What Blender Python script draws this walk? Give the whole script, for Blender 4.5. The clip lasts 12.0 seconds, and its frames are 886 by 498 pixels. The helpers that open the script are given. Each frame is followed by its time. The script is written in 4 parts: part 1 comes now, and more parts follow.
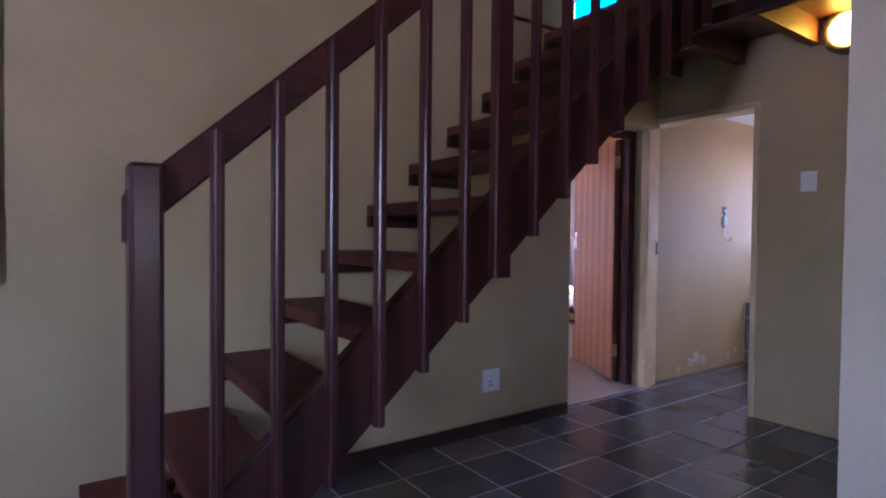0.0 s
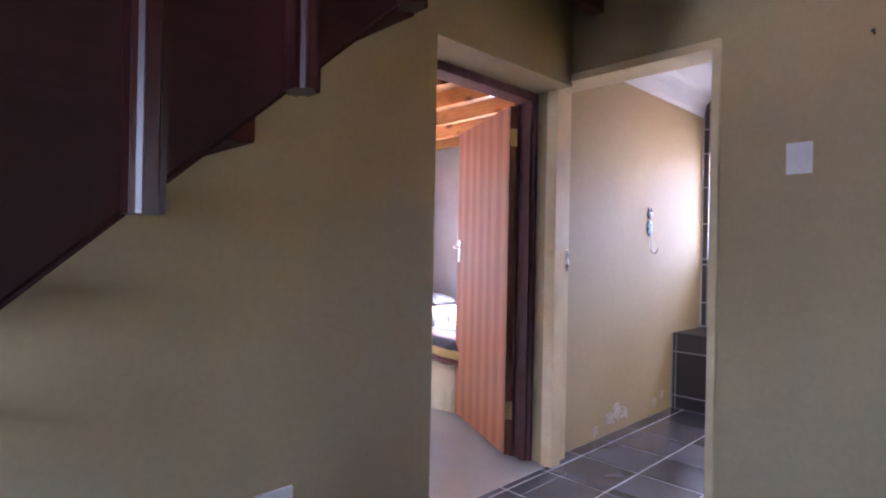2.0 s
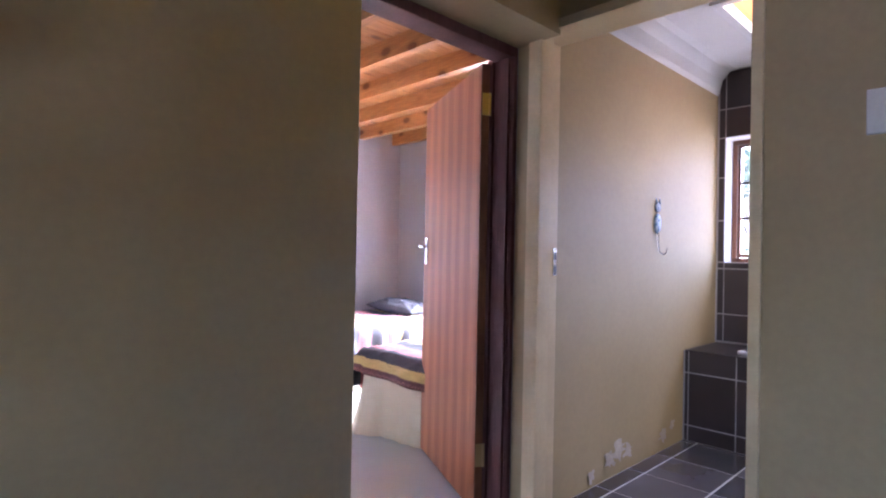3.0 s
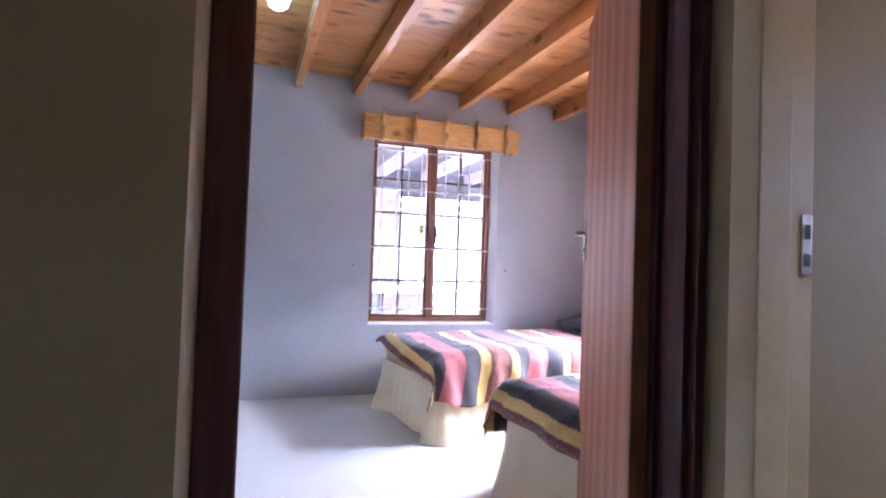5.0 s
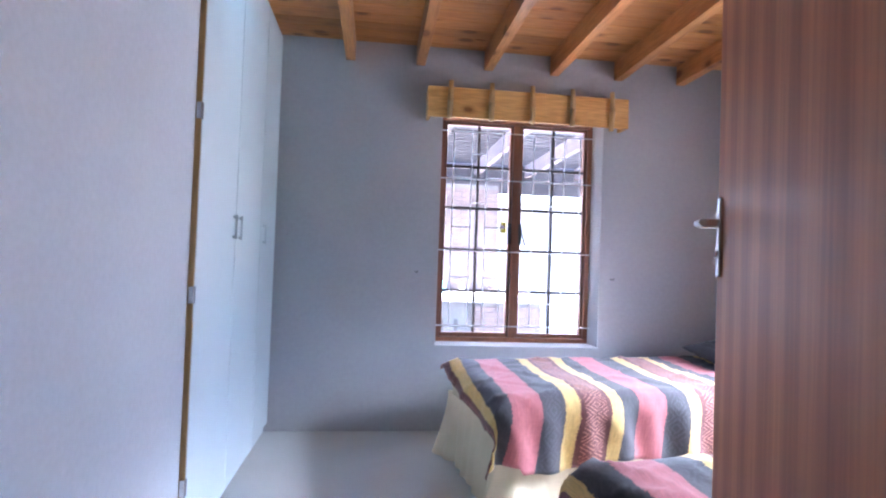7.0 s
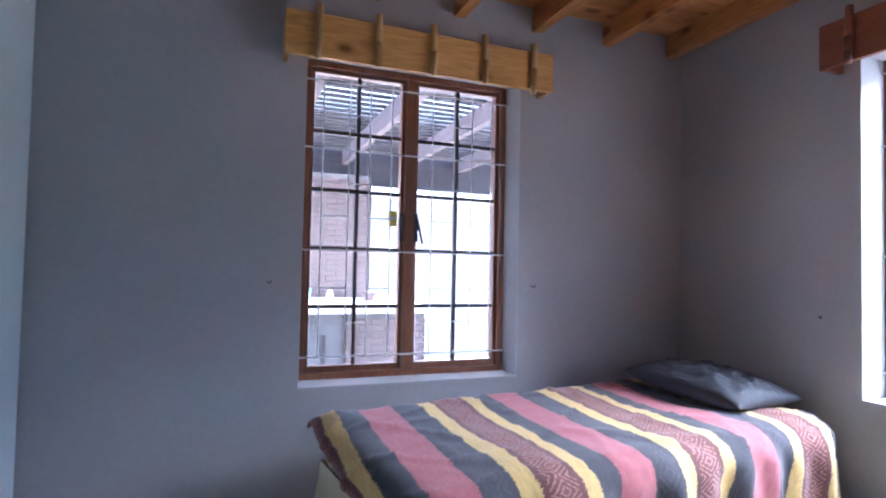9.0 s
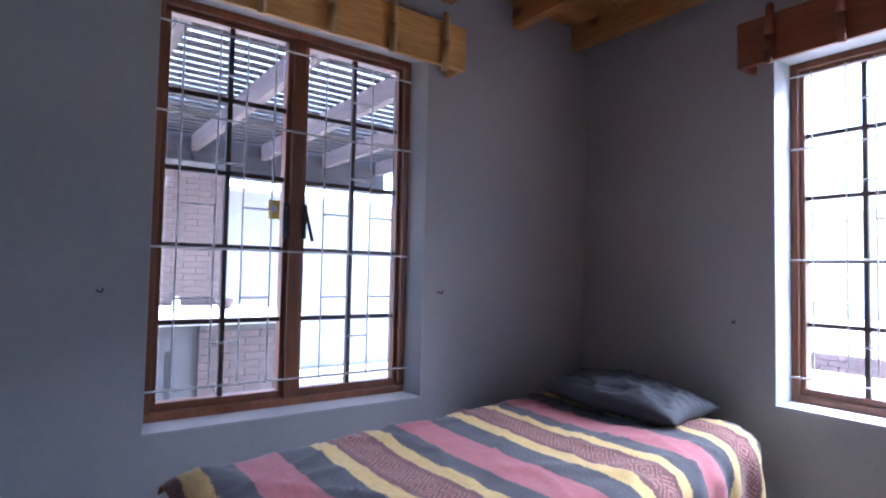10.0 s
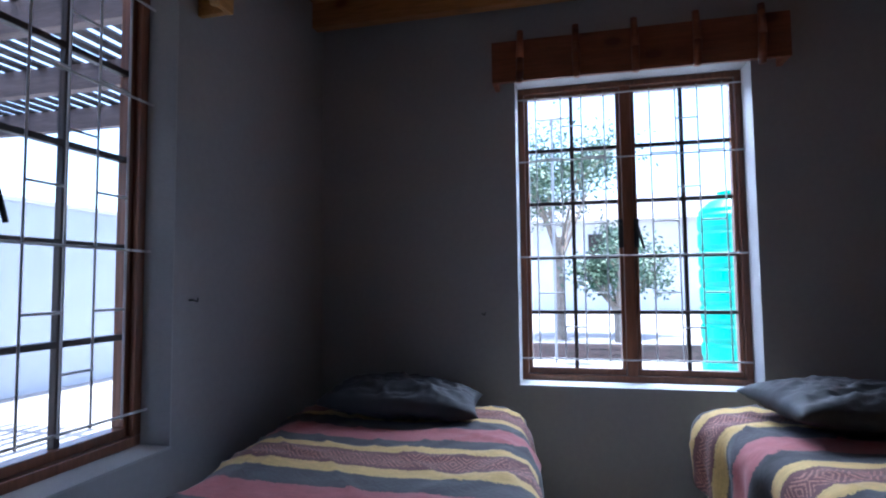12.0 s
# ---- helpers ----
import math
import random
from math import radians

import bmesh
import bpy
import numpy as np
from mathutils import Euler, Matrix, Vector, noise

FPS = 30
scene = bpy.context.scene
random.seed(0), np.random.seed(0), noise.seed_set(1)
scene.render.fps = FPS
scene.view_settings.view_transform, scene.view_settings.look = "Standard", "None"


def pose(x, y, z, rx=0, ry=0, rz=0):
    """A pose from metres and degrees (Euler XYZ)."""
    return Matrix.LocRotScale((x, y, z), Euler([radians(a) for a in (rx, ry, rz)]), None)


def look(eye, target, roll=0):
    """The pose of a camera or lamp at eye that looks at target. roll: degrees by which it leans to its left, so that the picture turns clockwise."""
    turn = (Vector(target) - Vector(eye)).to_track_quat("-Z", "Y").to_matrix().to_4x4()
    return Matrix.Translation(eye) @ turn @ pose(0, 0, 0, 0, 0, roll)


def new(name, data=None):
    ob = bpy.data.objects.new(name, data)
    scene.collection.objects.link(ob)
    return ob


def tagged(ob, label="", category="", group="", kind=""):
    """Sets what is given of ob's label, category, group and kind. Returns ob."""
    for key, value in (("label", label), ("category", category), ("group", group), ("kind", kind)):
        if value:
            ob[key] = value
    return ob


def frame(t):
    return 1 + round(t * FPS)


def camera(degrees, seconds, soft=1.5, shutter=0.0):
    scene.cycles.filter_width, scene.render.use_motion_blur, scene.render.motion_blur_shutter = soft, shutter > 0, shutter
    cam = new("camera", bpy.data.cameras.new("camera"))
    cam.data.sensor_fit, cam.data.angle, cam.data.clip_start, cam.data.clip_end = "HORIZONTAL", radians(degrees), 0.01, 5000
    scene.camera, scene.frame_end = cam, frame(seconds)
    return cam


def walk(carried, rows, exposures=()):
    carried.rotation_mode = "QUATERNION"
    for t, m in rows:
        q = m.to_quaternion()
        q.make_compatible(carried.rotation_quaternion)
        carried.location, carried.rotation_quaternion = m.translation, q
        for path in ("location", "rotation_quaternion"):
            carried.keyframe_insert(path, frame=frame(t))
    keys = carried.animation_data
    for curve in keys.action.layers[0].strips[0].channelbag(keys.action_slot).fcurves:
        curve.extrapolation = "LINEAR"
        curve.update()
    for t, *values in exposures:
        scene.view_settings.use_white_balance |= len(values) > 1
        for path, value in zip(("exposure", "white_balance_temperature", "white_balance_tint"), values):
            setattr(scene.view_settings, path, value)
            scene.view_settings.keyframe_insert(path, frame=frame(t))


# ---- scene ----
cam = camera(77.3, 12.0, soft=2.1)
PATH = [
    (0, (-2.598, -1.838, 1.197), (-1.458, -0.196, 1.148), 0.6),
    (0.5, (-2.311, -1.602, 1.196), (-1.101, -0.011, 1.149), 0.7),
    (1, (-1.965, -1.353, 1.199), (-0.669, 0.171, 1.174), 0.8),
    (1.5, (-1.646, -1.107, 1.177), (-0.292, 0.364, 1.17), 1.0),
    (2, (-1.297, -0.893, 1.17), (0.096, 0.542, 1.171), 1.1),
    (2.5, (-0.957, -0.694, 1.169), (0.454, 0.723, 1.183), 1.1),
    (2.7, (-0.836, -0.625, 1.159), (0.578, 0.79, 1.175), 1.1),
    (4.3, (-0.024, -0.202, 1.077), (0.956, 1.541, 1.136), 2.0),
    (4.5, (0.073, -0.145, 1.067), (0.944, 1.655, 1.122), 1.9),
    (5, (0.313, 0.05, 1.054), (0.981, 1.935, 1.11), 2.0),
    (5.5, (0.5, 0.227, 1.036), (0.997, 2.163, 1.093), 2.0),
    (6, (0.666, 0.409, 1.055), (0.991, 2.381, 1.111), 1.8),
    (6.5, (0.763, 0.605, 1.075), (1.003, 2.59, 1.128), 2.0),
    (8.3, (1.022, 1.445, 1.12), (1.361, 3.416, 1.161), 1.1),
    (8.5, (1.039, 1.547, 1.112), (1.458, 3.502, 1.164), 1.2),
    (9, (0.942, 1.851, 1.107), (1.66, 3.716, 1.175), 1.2),
    (9.5, (0.917, 2.141, 1.097), (1.875, 3.894, 1.186), 1.3),
    (10, (0.952, 2.344, 1.108), (2.125, 3.961, 1.195), 1.2),
    (10.5, (0.971, 2.557, 1.074), (2.409, 3.942, 1.195), 0.7),
    (11, (0.958, 2.79, 1.074), (2.598, 3.928, 1.201), 0.4),
    (11.5, (0.895, 2.942, 1.09), (2.703, 3.789, 1.207), 0.0),
    (12, (0.793, 3.141, 1.067), (2.735, 3.604, 1.192), -0.6),
]
EXPOSURES = [(0.0, 6.25, 5600, 38), (1.0, 6.4, 5950, 40), (2.0, 6.98, 5800, 32), (2.7, 6.85, 5700, 30), (4.3, 6.15, 6000, 32), (5.0, 5.98, 5700, 28), (6.7, 5.7, 5450, 20),
             (8.3, 4.98, 5350, 16), (9.5, 4.4, 5350, 20), (10.5, 3.7, 5300, 18), (11.3, 3.1, 5250, 14), (12.0, 2.7, 5150, 12)]
walk(cam, [(t, look(eye, target, roll)) for t, eye, target, roll in PATH], EXPOSURES)

# ---- world, sun and large lights ----
world = bpy.data.worlds.new("sky")
scene.world = world
world.use_nodes = True
wn = world.node_tree.nodes
sky = wn.new("ShaderNodeTexSky")
sky.sky_type = "NISHITA"
sky.sun_disc = False
sky.sun_elevation = radians(85)
sky.sun_rotation = radians(5)
sky.dust_density = 3.0
wn["Background"].inputs["Strength"].default_value = 0.15
world.node_tree.links.new(sky.outputs["Color"], wn["Background"].inputs["Color"])

sun_data = bpy.data.lights.new("sun", "SUN")
sun_data.energy, sun_data.angle, sun_data.color = 4.2, radians(0.6), (1.0, 0.95, 0.88)
sun = new("sun", sun_data)
sun.matrix_world = look((0, 0, 0), (-math.sin(radians(5)) * math.cos(radians(85)), -math.cos(radians(5)) * math.cos(radians(85)), -math.sin(radians(85))))


def area_lamp(name, eye, target, w, h, watts, colour):
    """An area lamp for the sky's light in an opening, and for added fill."""
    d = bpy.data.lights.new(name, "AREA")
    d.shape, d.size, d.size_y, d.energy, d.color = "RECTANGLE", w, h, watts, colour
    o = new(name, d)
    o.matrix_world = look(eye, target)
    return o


area_lamp("hall_window_light", (-4.46, -1.7, 1.5), (0, -0.6, 1.0), 0.45, 0.78, 0.36, (0.56, 0.72, 1.0))
area_lamp("skylight_light", (2.66, 0.21, 2.90), (2.6, 0.2, 0.0), 0.6, 0.5, 0.26, (0.95, 0.95, 1.0))
# added lamp outdoors above the view, brightens the bedroom through the east window
area_lamp("east_fill_light", (5.3, 2.85, 3.2), (3.3, 2.95, 1.2), 3.2, 1.0, 48.0, (0.86, 0.93, 1.0))
# added fill lamp high over the stairs; the wall behind it has no window
area_lamp("upper_fill_light", (-4.46, -0.6, 3.9), (0, 0.2, 2.2), 1.2, 0.9, 0.03, (0.68, 0.80, 1.0))


# ---- materials ----
def material(name):
    m = bpy.data.materials.new(name)
    m.use_nodes = True
    return m, m.node_tree, m.node_tree.nodes["Principled BSDF"]


def node(tree, kind, **inputs):
    n = tree.nodes.new(kind)
    for key, value in inputs.items():
        n.inputs[key.replace("_", " ")].default_value = value
    return n


def coords(tree, scale=(1, 1, 1), source="Object"):
    tc = tree.nodes.new("ShaderNodeTexCoord")
    mp = tree.nodes.new("ShaderNodeMapping")
    mp.inputs["Scale"].default_value = scale
    tree.links.new(tc.outputs[source], mp.inputs["Vector"])
    return mp.outputs["Vector"]


def ramp(tree, fac, stops, constant=False):
    r = tree.nodes.new("ShaderNodeValToRGB")
    if constant:
        r.color_ramp.interpolation = "CONSTANT"
    e = r.color_ramp.elements
    while len(e) < len(stops):
        e.new(0.5)
    for el, (p, c) in zip(e, stops):
        el.position, el.color = p, (*c, 1)
    tree.links.new(fac, r.inputs["Fac"])
    return r.outputs["Color"]


def mixed(tree, fac, a, b, mode="MIX"):
    n = tree.nodes.new("ShaderNodeMix")
    n.data_type, n.blend_type = "RGBA", mode
    for sock, v in ((n.inputs[0], fac), (n.inputs[6], a), (n.inputs[7], b)):
        if isinstance(v, (int, float)):
            sock.default_value = v
        elif isinstance(v, tuple):
            sock.default_value = (*v, 1)
        else:
            tree.links.new(v, sock)
    return n.outputs[2]


def bumped(tree, bsdf, height, strength, distance=0.01):
    b = node(tree, "ShaderNodeBump", Strength=strength, Distance=distance)
    tree.links.new(height, b.inputs["Height"])
    tree.links.new(b.outputs["Normal"], bsdf.inputs["Normal"])


def noisy(name, a, b, scale=3.0, fine=120.0, rough=0.6, bump=0.15, dist=0.004, metal=0.0, stretch=(1, 1, 1), spec=0.5):
    """A surface of two close colours: broad blotches, fine grain and relief."""
    m, t, s = material(name)
    v = coords(t, stretch)
    n1, n2 = node(t, "ShaderNodeTexNoise", Scale=scale, Detail=4.0), node(t, "ShaderNodeTexNoise", Scale=fine, Detail=3.0)
    for n in (n1, n2):
        t.links.new(v, n.inputs["Vector"])
    base = ramp(t, n1.outputs["Fac"], [(0.35, a), (0.65, b)])
    fine_mix = ramp(t, n2.outputs["Fac"], [(0.3, (0.955, 0.955, 0.955)), (0.7, (1.02, 1.02, 1.02))])
    t.links.new(mixed(t, 1.0, base, fine_mix, "MULTIPLY"), s.inputs["Base Color"])
    rg = ramp(t, n1.outputs["Fac"], [(0.3, (rough * 0.85,) * 3), (0.7, (min(1, rough * 1.12),) * 3)])
    t.links.new(rg, s.inputs["Roughness"])
    s.inputs["Metallic"].default_value = metal
    s.inputs["Specular IOR Level"].default_value = spec
    bumped(t, s, n2.outputs["Fac"], bump, dist)
    return m


def timber(name, dark, light, rough=0.45, axis="X", knots=0.0, grain=14.0, vary=0.25, coat=0.0):
    """Wood with grain along one axis, and knots in the pine."""
    m, t, s = material(name)
    st = {"X": (0.6, 7, 7), "Y": (7, 0.6, 7), "Z": (7, 7, 0.6)}[axis]
    oi = t.nodes.new("ShaderNodeObjectInfo")
    isl = t.nodes.new("ShaderNodeNewGeometry")
    both = t.nodes.new("ShaderNodeMath")
    t.links.new(oi.outputs["Random"], both.inputs[0])
    t.links.new(isl.outputs["Random Per Island"], both.inputs[1])
    rand = t.nodes.new("ShaderNodeMath")
    rand.operation = "FRACT"
    t.links.new(both.outputs[0], rand.inputs[0])
    tc = t.nodes.new("ShaderNodeTexCoord")
    add = t.nodes.new("ShaderNodeVectorMath")
    add.operation = "MULTIPLY_ADD"
    add.inputs[1].default_value = (7.3, 5.1, 9.7)
    t.links.new(rand.outputs[0], add.inputs[0])
    t.links.new(tc.outputs["Object"], add.inputs[2])
    mp = t.nodes.new("ShaderNodeMapping")
    mp.inputs["Scale"].default_value = st
    t.links.new(add.outputs[0], mp.inputs["Vector"])
    n1 = node(t, "ShaderNodeTexNoise", Scale=1.6, Detail=5.0, Distortion=0.6)
    n2 = node(t, "ShaderNodeTexNoise", Scale=grain, Detail=6.0)
    for n in (n1, n2):
        t.links.new(mp.outputs["Vector"], n.inputs["Vector"])
    c1 = ramp(t, n1.outputs["Fac"], [(0.3, dark), (0.7, light)])
    c2 = ramp(t, n2.outputs["Fac"], [(0.35, (0.72, 0.7, 0.68)), (0.62, (1.05, 1.05, 1.05))])
    col = mixed(t, 0.8, c1, c2, "MULTIPLY")
    hv = ramp(t, rand.outputs[0], [(0.0, (1 - vary,) * 3), (1.0, (1.0, 1.0, 1.0))])
    col = mixed(t, 1.0, col, hv, "MULTIPLY")
    if knots:
        kc = t.nodes.new("ShaderNodeMapping")
        kc.inputs["Scale"].default_value = {"X": (3.0, 5.5, 5.5), "Y": (5.5, 3.0, 5.5), "Z": (5.5, 5.5, 3.0)}[axis]
        t.links.new(add.outputs[0], kc.inputs["Vector"])
        vo = node(t, "ShaderNodeTexVoronoi", Scale=knots)
        t.links.new(kc.outputs["Vector"], vo.inputs["Vector"])
        k = ramp(t, vo.outputs["Distance"], [(0.14, (1, 1, 1)), (0.20, (0.4, 0.4, 0.4)), (0.32, (0, 0, 0))])
        col = mixed(t, k, col, (dark[0] * 0.35, dark[1] * 0.28, dark[2] * 0.25))
    t.links.new(col, s.inputs["Base Color"])
    s.inputs["Roughness"].default_value = rough
    s.inputs["Specular IOR Level"].default_value = 0.35
    s.inputs["Coat Weight"].default_value = coat
    s.inputs["Coat Roughness"].default_value = 0.25
    bumped(t, s, n2.outputs["Fac"], 0.12, 0.003)
    return m


PLASTER_HALL = noisy("tan_wall_paint", (0.38, 0.295, 0.15), (0.44, 0.345, 0.182), 1.3, 40, 0.62, 0.10, 0.004)
PLASTER_ROOM = noisy("grey_wall_paint", (0.33, 0.325, 0.325), (0.375, 0.365, 0.365), 1.1, 40, 0.7, 0.10, 0.004)
PLASTER_WHITE = noisy("white_plaster", (0.60, 0.60, 0.585), (0.66, 0.66, 0.645), 1.5, 80, 0.7, 0.1, 0.004)
PLASTER_WEST = noisy("pale_lavender_plaster", (0.54, 0.54, 0.545), (0.60, 0.60, 0.605), 1.2, 60, 0.65, 0.1, 0.004)
CUPBOARD_WHITE = noisy("white_cupboard_paint", (0.62, 0.68, 0.685), (0.66, 0.725, 0.73), 1.0, 200, 0.35, 0.04, 0.002)
FRAME_CREAM = noisy("cream_gloss_paint", (0.62, 0.49, 0.27), (0.72, 0.59, 0.35), 5.0, 60, 0.4, 0.15, 0.003)
SCREED = noisy("pale_floor_screed", (0.47, 0.462, 0.43), (0.54, 0.528, 0.495), 1.6, 90, 0.42, 0.05, 0.002)
STAIR_WOOD = timber("dark_red_varnished_wood", (0.032, 0.006, 0.006), (0.065, 0.012, 0.011), 0.38, "Z", coat=0.3)
TREAD_WOOD = timber("dark_red_tread_wood", (0.085, 0.016, 0.011), (0.15, 0.032, 0.02), 0.62, "Y")
RAIL_WOOD = timber("dark_red_rail_wood", (0.028, 0.004, 0.003), (0.058, 0.009, 0.0065), 0.58, "X")
MERANTI = timber("red_brown_meranti", (0.17, 0.065, 0.033), (0.27, 0.11, 0.055), 0.38, "Z", coat=0.2)
DOOR_FRAME = timber("dark_door_frame_wood", (0.11, 0.042, 0.042), (0.17, 0.068, 0.064), 0.5, "Z")
LIPPING = timber("door_edge_hardwood", (0.28, 0.115, 0.055), (0.38, 0.17, 0.085), 0.5, "Z")
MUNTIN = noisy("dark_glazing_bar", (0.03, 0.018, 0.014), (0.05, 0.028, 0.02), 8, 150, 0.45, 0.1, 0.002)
PINE_X = timber("varnished_pine_boards", (0.46, 0.19, 0.05), (0.60, 0.285, 0.09), 0.42, "X", knots=1.3, coat=0.2)
PINE_Y = timber("varnished_pine_beams", (0.46, 0.19, 0.055), (0.60, 0.28, 0.095), 0.42, "Y", knots=1.3, coat=0.2)
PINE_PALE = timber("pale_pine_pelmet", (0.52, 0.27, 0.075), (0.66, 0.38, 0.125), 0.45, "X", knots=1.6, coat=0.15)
# east pelmet: orange pine, its backlit shade put into the darker colour
PINE_BACKLIT = timber("backlit_orange_pine_pelmet", (0.24, 0.075, 0.035), (0.34, 0.12, 0.055), 0.45, "X", knots=1.6, coat=0.15)
PINE_PALE_Z = timber("pale_pine_batten", (0.50, 0.30, 0.11), (0.64, 0.42, 0.18), 0.5, "Z")
JOIST_DARK = timber("dark_stained_joists", (0.10, 0.035, 0.015), (0.17, 0.065, 0.026), 0.45, "X")
BASEBOARD = timber("dark_baseboard_wood", (0.04, 0.018, 0.014), (0.07, 0.03, 0.022), 0.4, "X")
GROUT = noisy("pale_grout", (0.46, 0.45, 0.44), (0.55, 0.54, 0.53), 6, 150, 0.8, 0.2, 0.002)
CHROME = noisy("brushed_chrome", (0.6, 0.6, 0.62), (0.7, 0.7, 0.72), 4, 200, 0.25, 0.05, 0.001, metal=1.0)
LAMP_RIM = noisy("dull_bronze", (0.11, 0.085, 0.045), (0.17, 0.13, 0.075), 6, 160, 0.45, 0.05, 0.001, metal=0.6)
BRASS = noisy("worn_brass", (0.55, 0.42, 0.2), (0.65, 0.52, 0.28), 4, 200, 0.3, 0.05, 0.001, metal=1.0)
IRON = noisy("black_iron", (0.02, 0.02, 0.022), (0.035, 0.035, 0.04), 5, 120, 0.5, 0.1, 0.001)
BAR_PAINT = noisy("white_bar_paint", (0.58, 0.58, 0.59), (0.66, 0.66, 0.67), 8, 90, 0.45, 0.1, 0.001)
PLASTIC = noisy("white_plastic", (0.74, 0.74, 0.72), (0.78, 0.78, 0.76), 3, 100, 0.35, 0.02, 0.001)
SKIRT = noisy("cream_bed_valance", (0.64, 0.53, 0.34), (0.72, 0.61, 0.42), 4.0, 220, 0.85, 0.25, 0.003)
PILLOW = noisy("slate_grey_cotton", (0.03, 0.03, 0.035), (0.058, 0.057, 0.064), 5.0, 260, 0.75, 0.25, 0.002)
FLAKED = noisy("bare_pale_plaster", (0.46, 0.41, 0.34), (0.58, 0.53, 0.46), 20, 120, 0.85, 0.3, 0.003)
CERAMIC = noisy("white_enamel", (0.76, 0.77, 0.78), (0.8, 0.81, 0.82), 2, 60, 0.15, 0.0, 0.001)
YELLOW = noisy("yellow_sticker", (0.75, 0.62, 0.02), (0.8, 0.68, 0.04), 3, 60, 0.5, 0.0, 0.001)
HOOK_BLUE = noisy("blue_white_enamel_hook", (0.05, 0.15, 0.22), (0.38, 0.45, 0.50), 60, 200, 0.3, 0.1, 0.001)
BRICK = noisy("red_brown_brick", (0.10, 0.075, 0.072), (0.16, 0.115, 0.108), 5, 60, 0.85, 0.4, 0.005)
MORTAR = noisy("grey_mortar", (0.12, 0.115, 0.115), (0.16, 0.155, 0.15), 8, 120, 0.9, 0.3, 0.003)
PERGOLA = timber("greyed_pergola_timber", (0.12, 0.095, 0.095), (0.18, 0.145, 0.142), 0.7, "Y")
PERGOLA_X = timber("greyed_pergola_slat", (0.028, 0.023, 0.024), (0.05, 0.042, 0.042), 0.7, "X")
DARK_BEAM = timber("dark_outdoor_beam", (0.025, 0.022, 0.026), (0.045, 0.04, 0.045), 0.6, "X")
PAVING = noisy("pale_yard_paving", (0.19, 0.185, 0.18), (0.25, 0.245, 0.24), 1.2, 40, 0.85, 0.4, 0.006)
TANK = noisy("green_plastic_tank", (0.02, 0.42, 0.32), (0.03, 0.5, 0.38), 2, 60, 0.4, 0.05, 0.002)
BARK = noisy("tree_bark", (0.22, 0.18, 0.14), (0.32, 0.27, 0.22), 8, 60, 0.9, 0.6, 0.01)
ROOF_SHEET = noisy("grey_roof_sheeting", (0.3, 0.3, 0.32), (0.38, 0.38, 0.4), 2, 40, 0.5, 0.1, 0.003)


def tile_material(name, a, b, rough, gloss):
    """Riven tile: each piece of its own shade, with faint clouds and streaks."""
    m, t, s = material(name)
    oi = t.nodes.new("ShaderNodeObjectInfo")
    tc = t.nodes.new("ShaderNodeTexCoord")
    cell = t.nodes.new("ShaderNodeVectorMath")
    cell.operation = "ADD"
    t.links.new(tc.outputs["Object"], cell.inputs[0])
    t.links.new(oi.outputs["Location"], cell.inputs[1])
    n1 = node(t, "ShaderNodeTexNoise", Scale=4.0, Detail=3.0)
    t.links.new(cell.outputs[0], n1.inputs["Vector"])
    base = ramp(t, oi.outputs["Random"], [(0.0, a), (1.0, b)])
    shade = ramp(t, n1.outputs["Fac"], [(0.2, (0.8, 0.8, 0.8)), (0.8, (1.2, 1.2, 1.2))])
    t.links.new(mixed(t, 1.0, base, shade, "MULTIPLY"), s.inputs["Base Color"])
    s.inputs["Roughness"].default_value = rough
    s.inputs["Specular IOR Level"].default_value = gloss
    return m


SLATE = tile_material("dark_slate_tile", (0.045, 0.044, 0.052), (0.125, 0.118, 0.13), 0.25, 0.95)
BATH_TILE = tile_material("dark_brown_wall_tile", (0.03, 0.022, 0.024), (0.05, 0.038, 0.04), 0.3, 0.5)


def door_veneer():
    """Sapele door skin: soft vertical bands of lighter and darker red."""
    m, t, s = material("striped_sapele_veneer")
    v = coords(t)
    w = node(t, "ShaderNodeTexWave", Scale=2.3, Distortion=1.1, Detail=3.0)
    w.inputs["Detail Scale"].default_value = 1.2
    w.bands_direction = "X"
    mp = coords(t, (30, 30, 1.4))
    n = node(t, "ShaderNodeTexNoise", Scale=3.0, Detail=6.0)
    sq = coords(t, (1, 1, 0.12))
    t.links.new(sq, w.inputs["Vector"])
    t.links.new(mp, n.inputs["Vector"])
    c = ramp(t, w.outputs["Fac"], [(0.1, (0.36, 0.115, 0.040)), (0.9, (0.47, 0.17, 0.062))])
    g = ramp(t, n.outputs["Fac"], [(0.35, (0.8, 0.78, 0.76)), (0.65, (1.08, 1.08, 1.08))])
    t.links.new(mixed(t, 0.8, c, g, "MULTIPLY"), s.inputs["Base Color"])
    s.inputs["Roughness"].default_value = 0.6
    s.inputs["Coat Weight"].default_value = 0.04
    s.inputs["Coat Roughness"].default_value = 0.2
    bumped(t, s, n.outputs["Fac"], 0.06, 0.002)
    return m


VENEER = door_veneer()


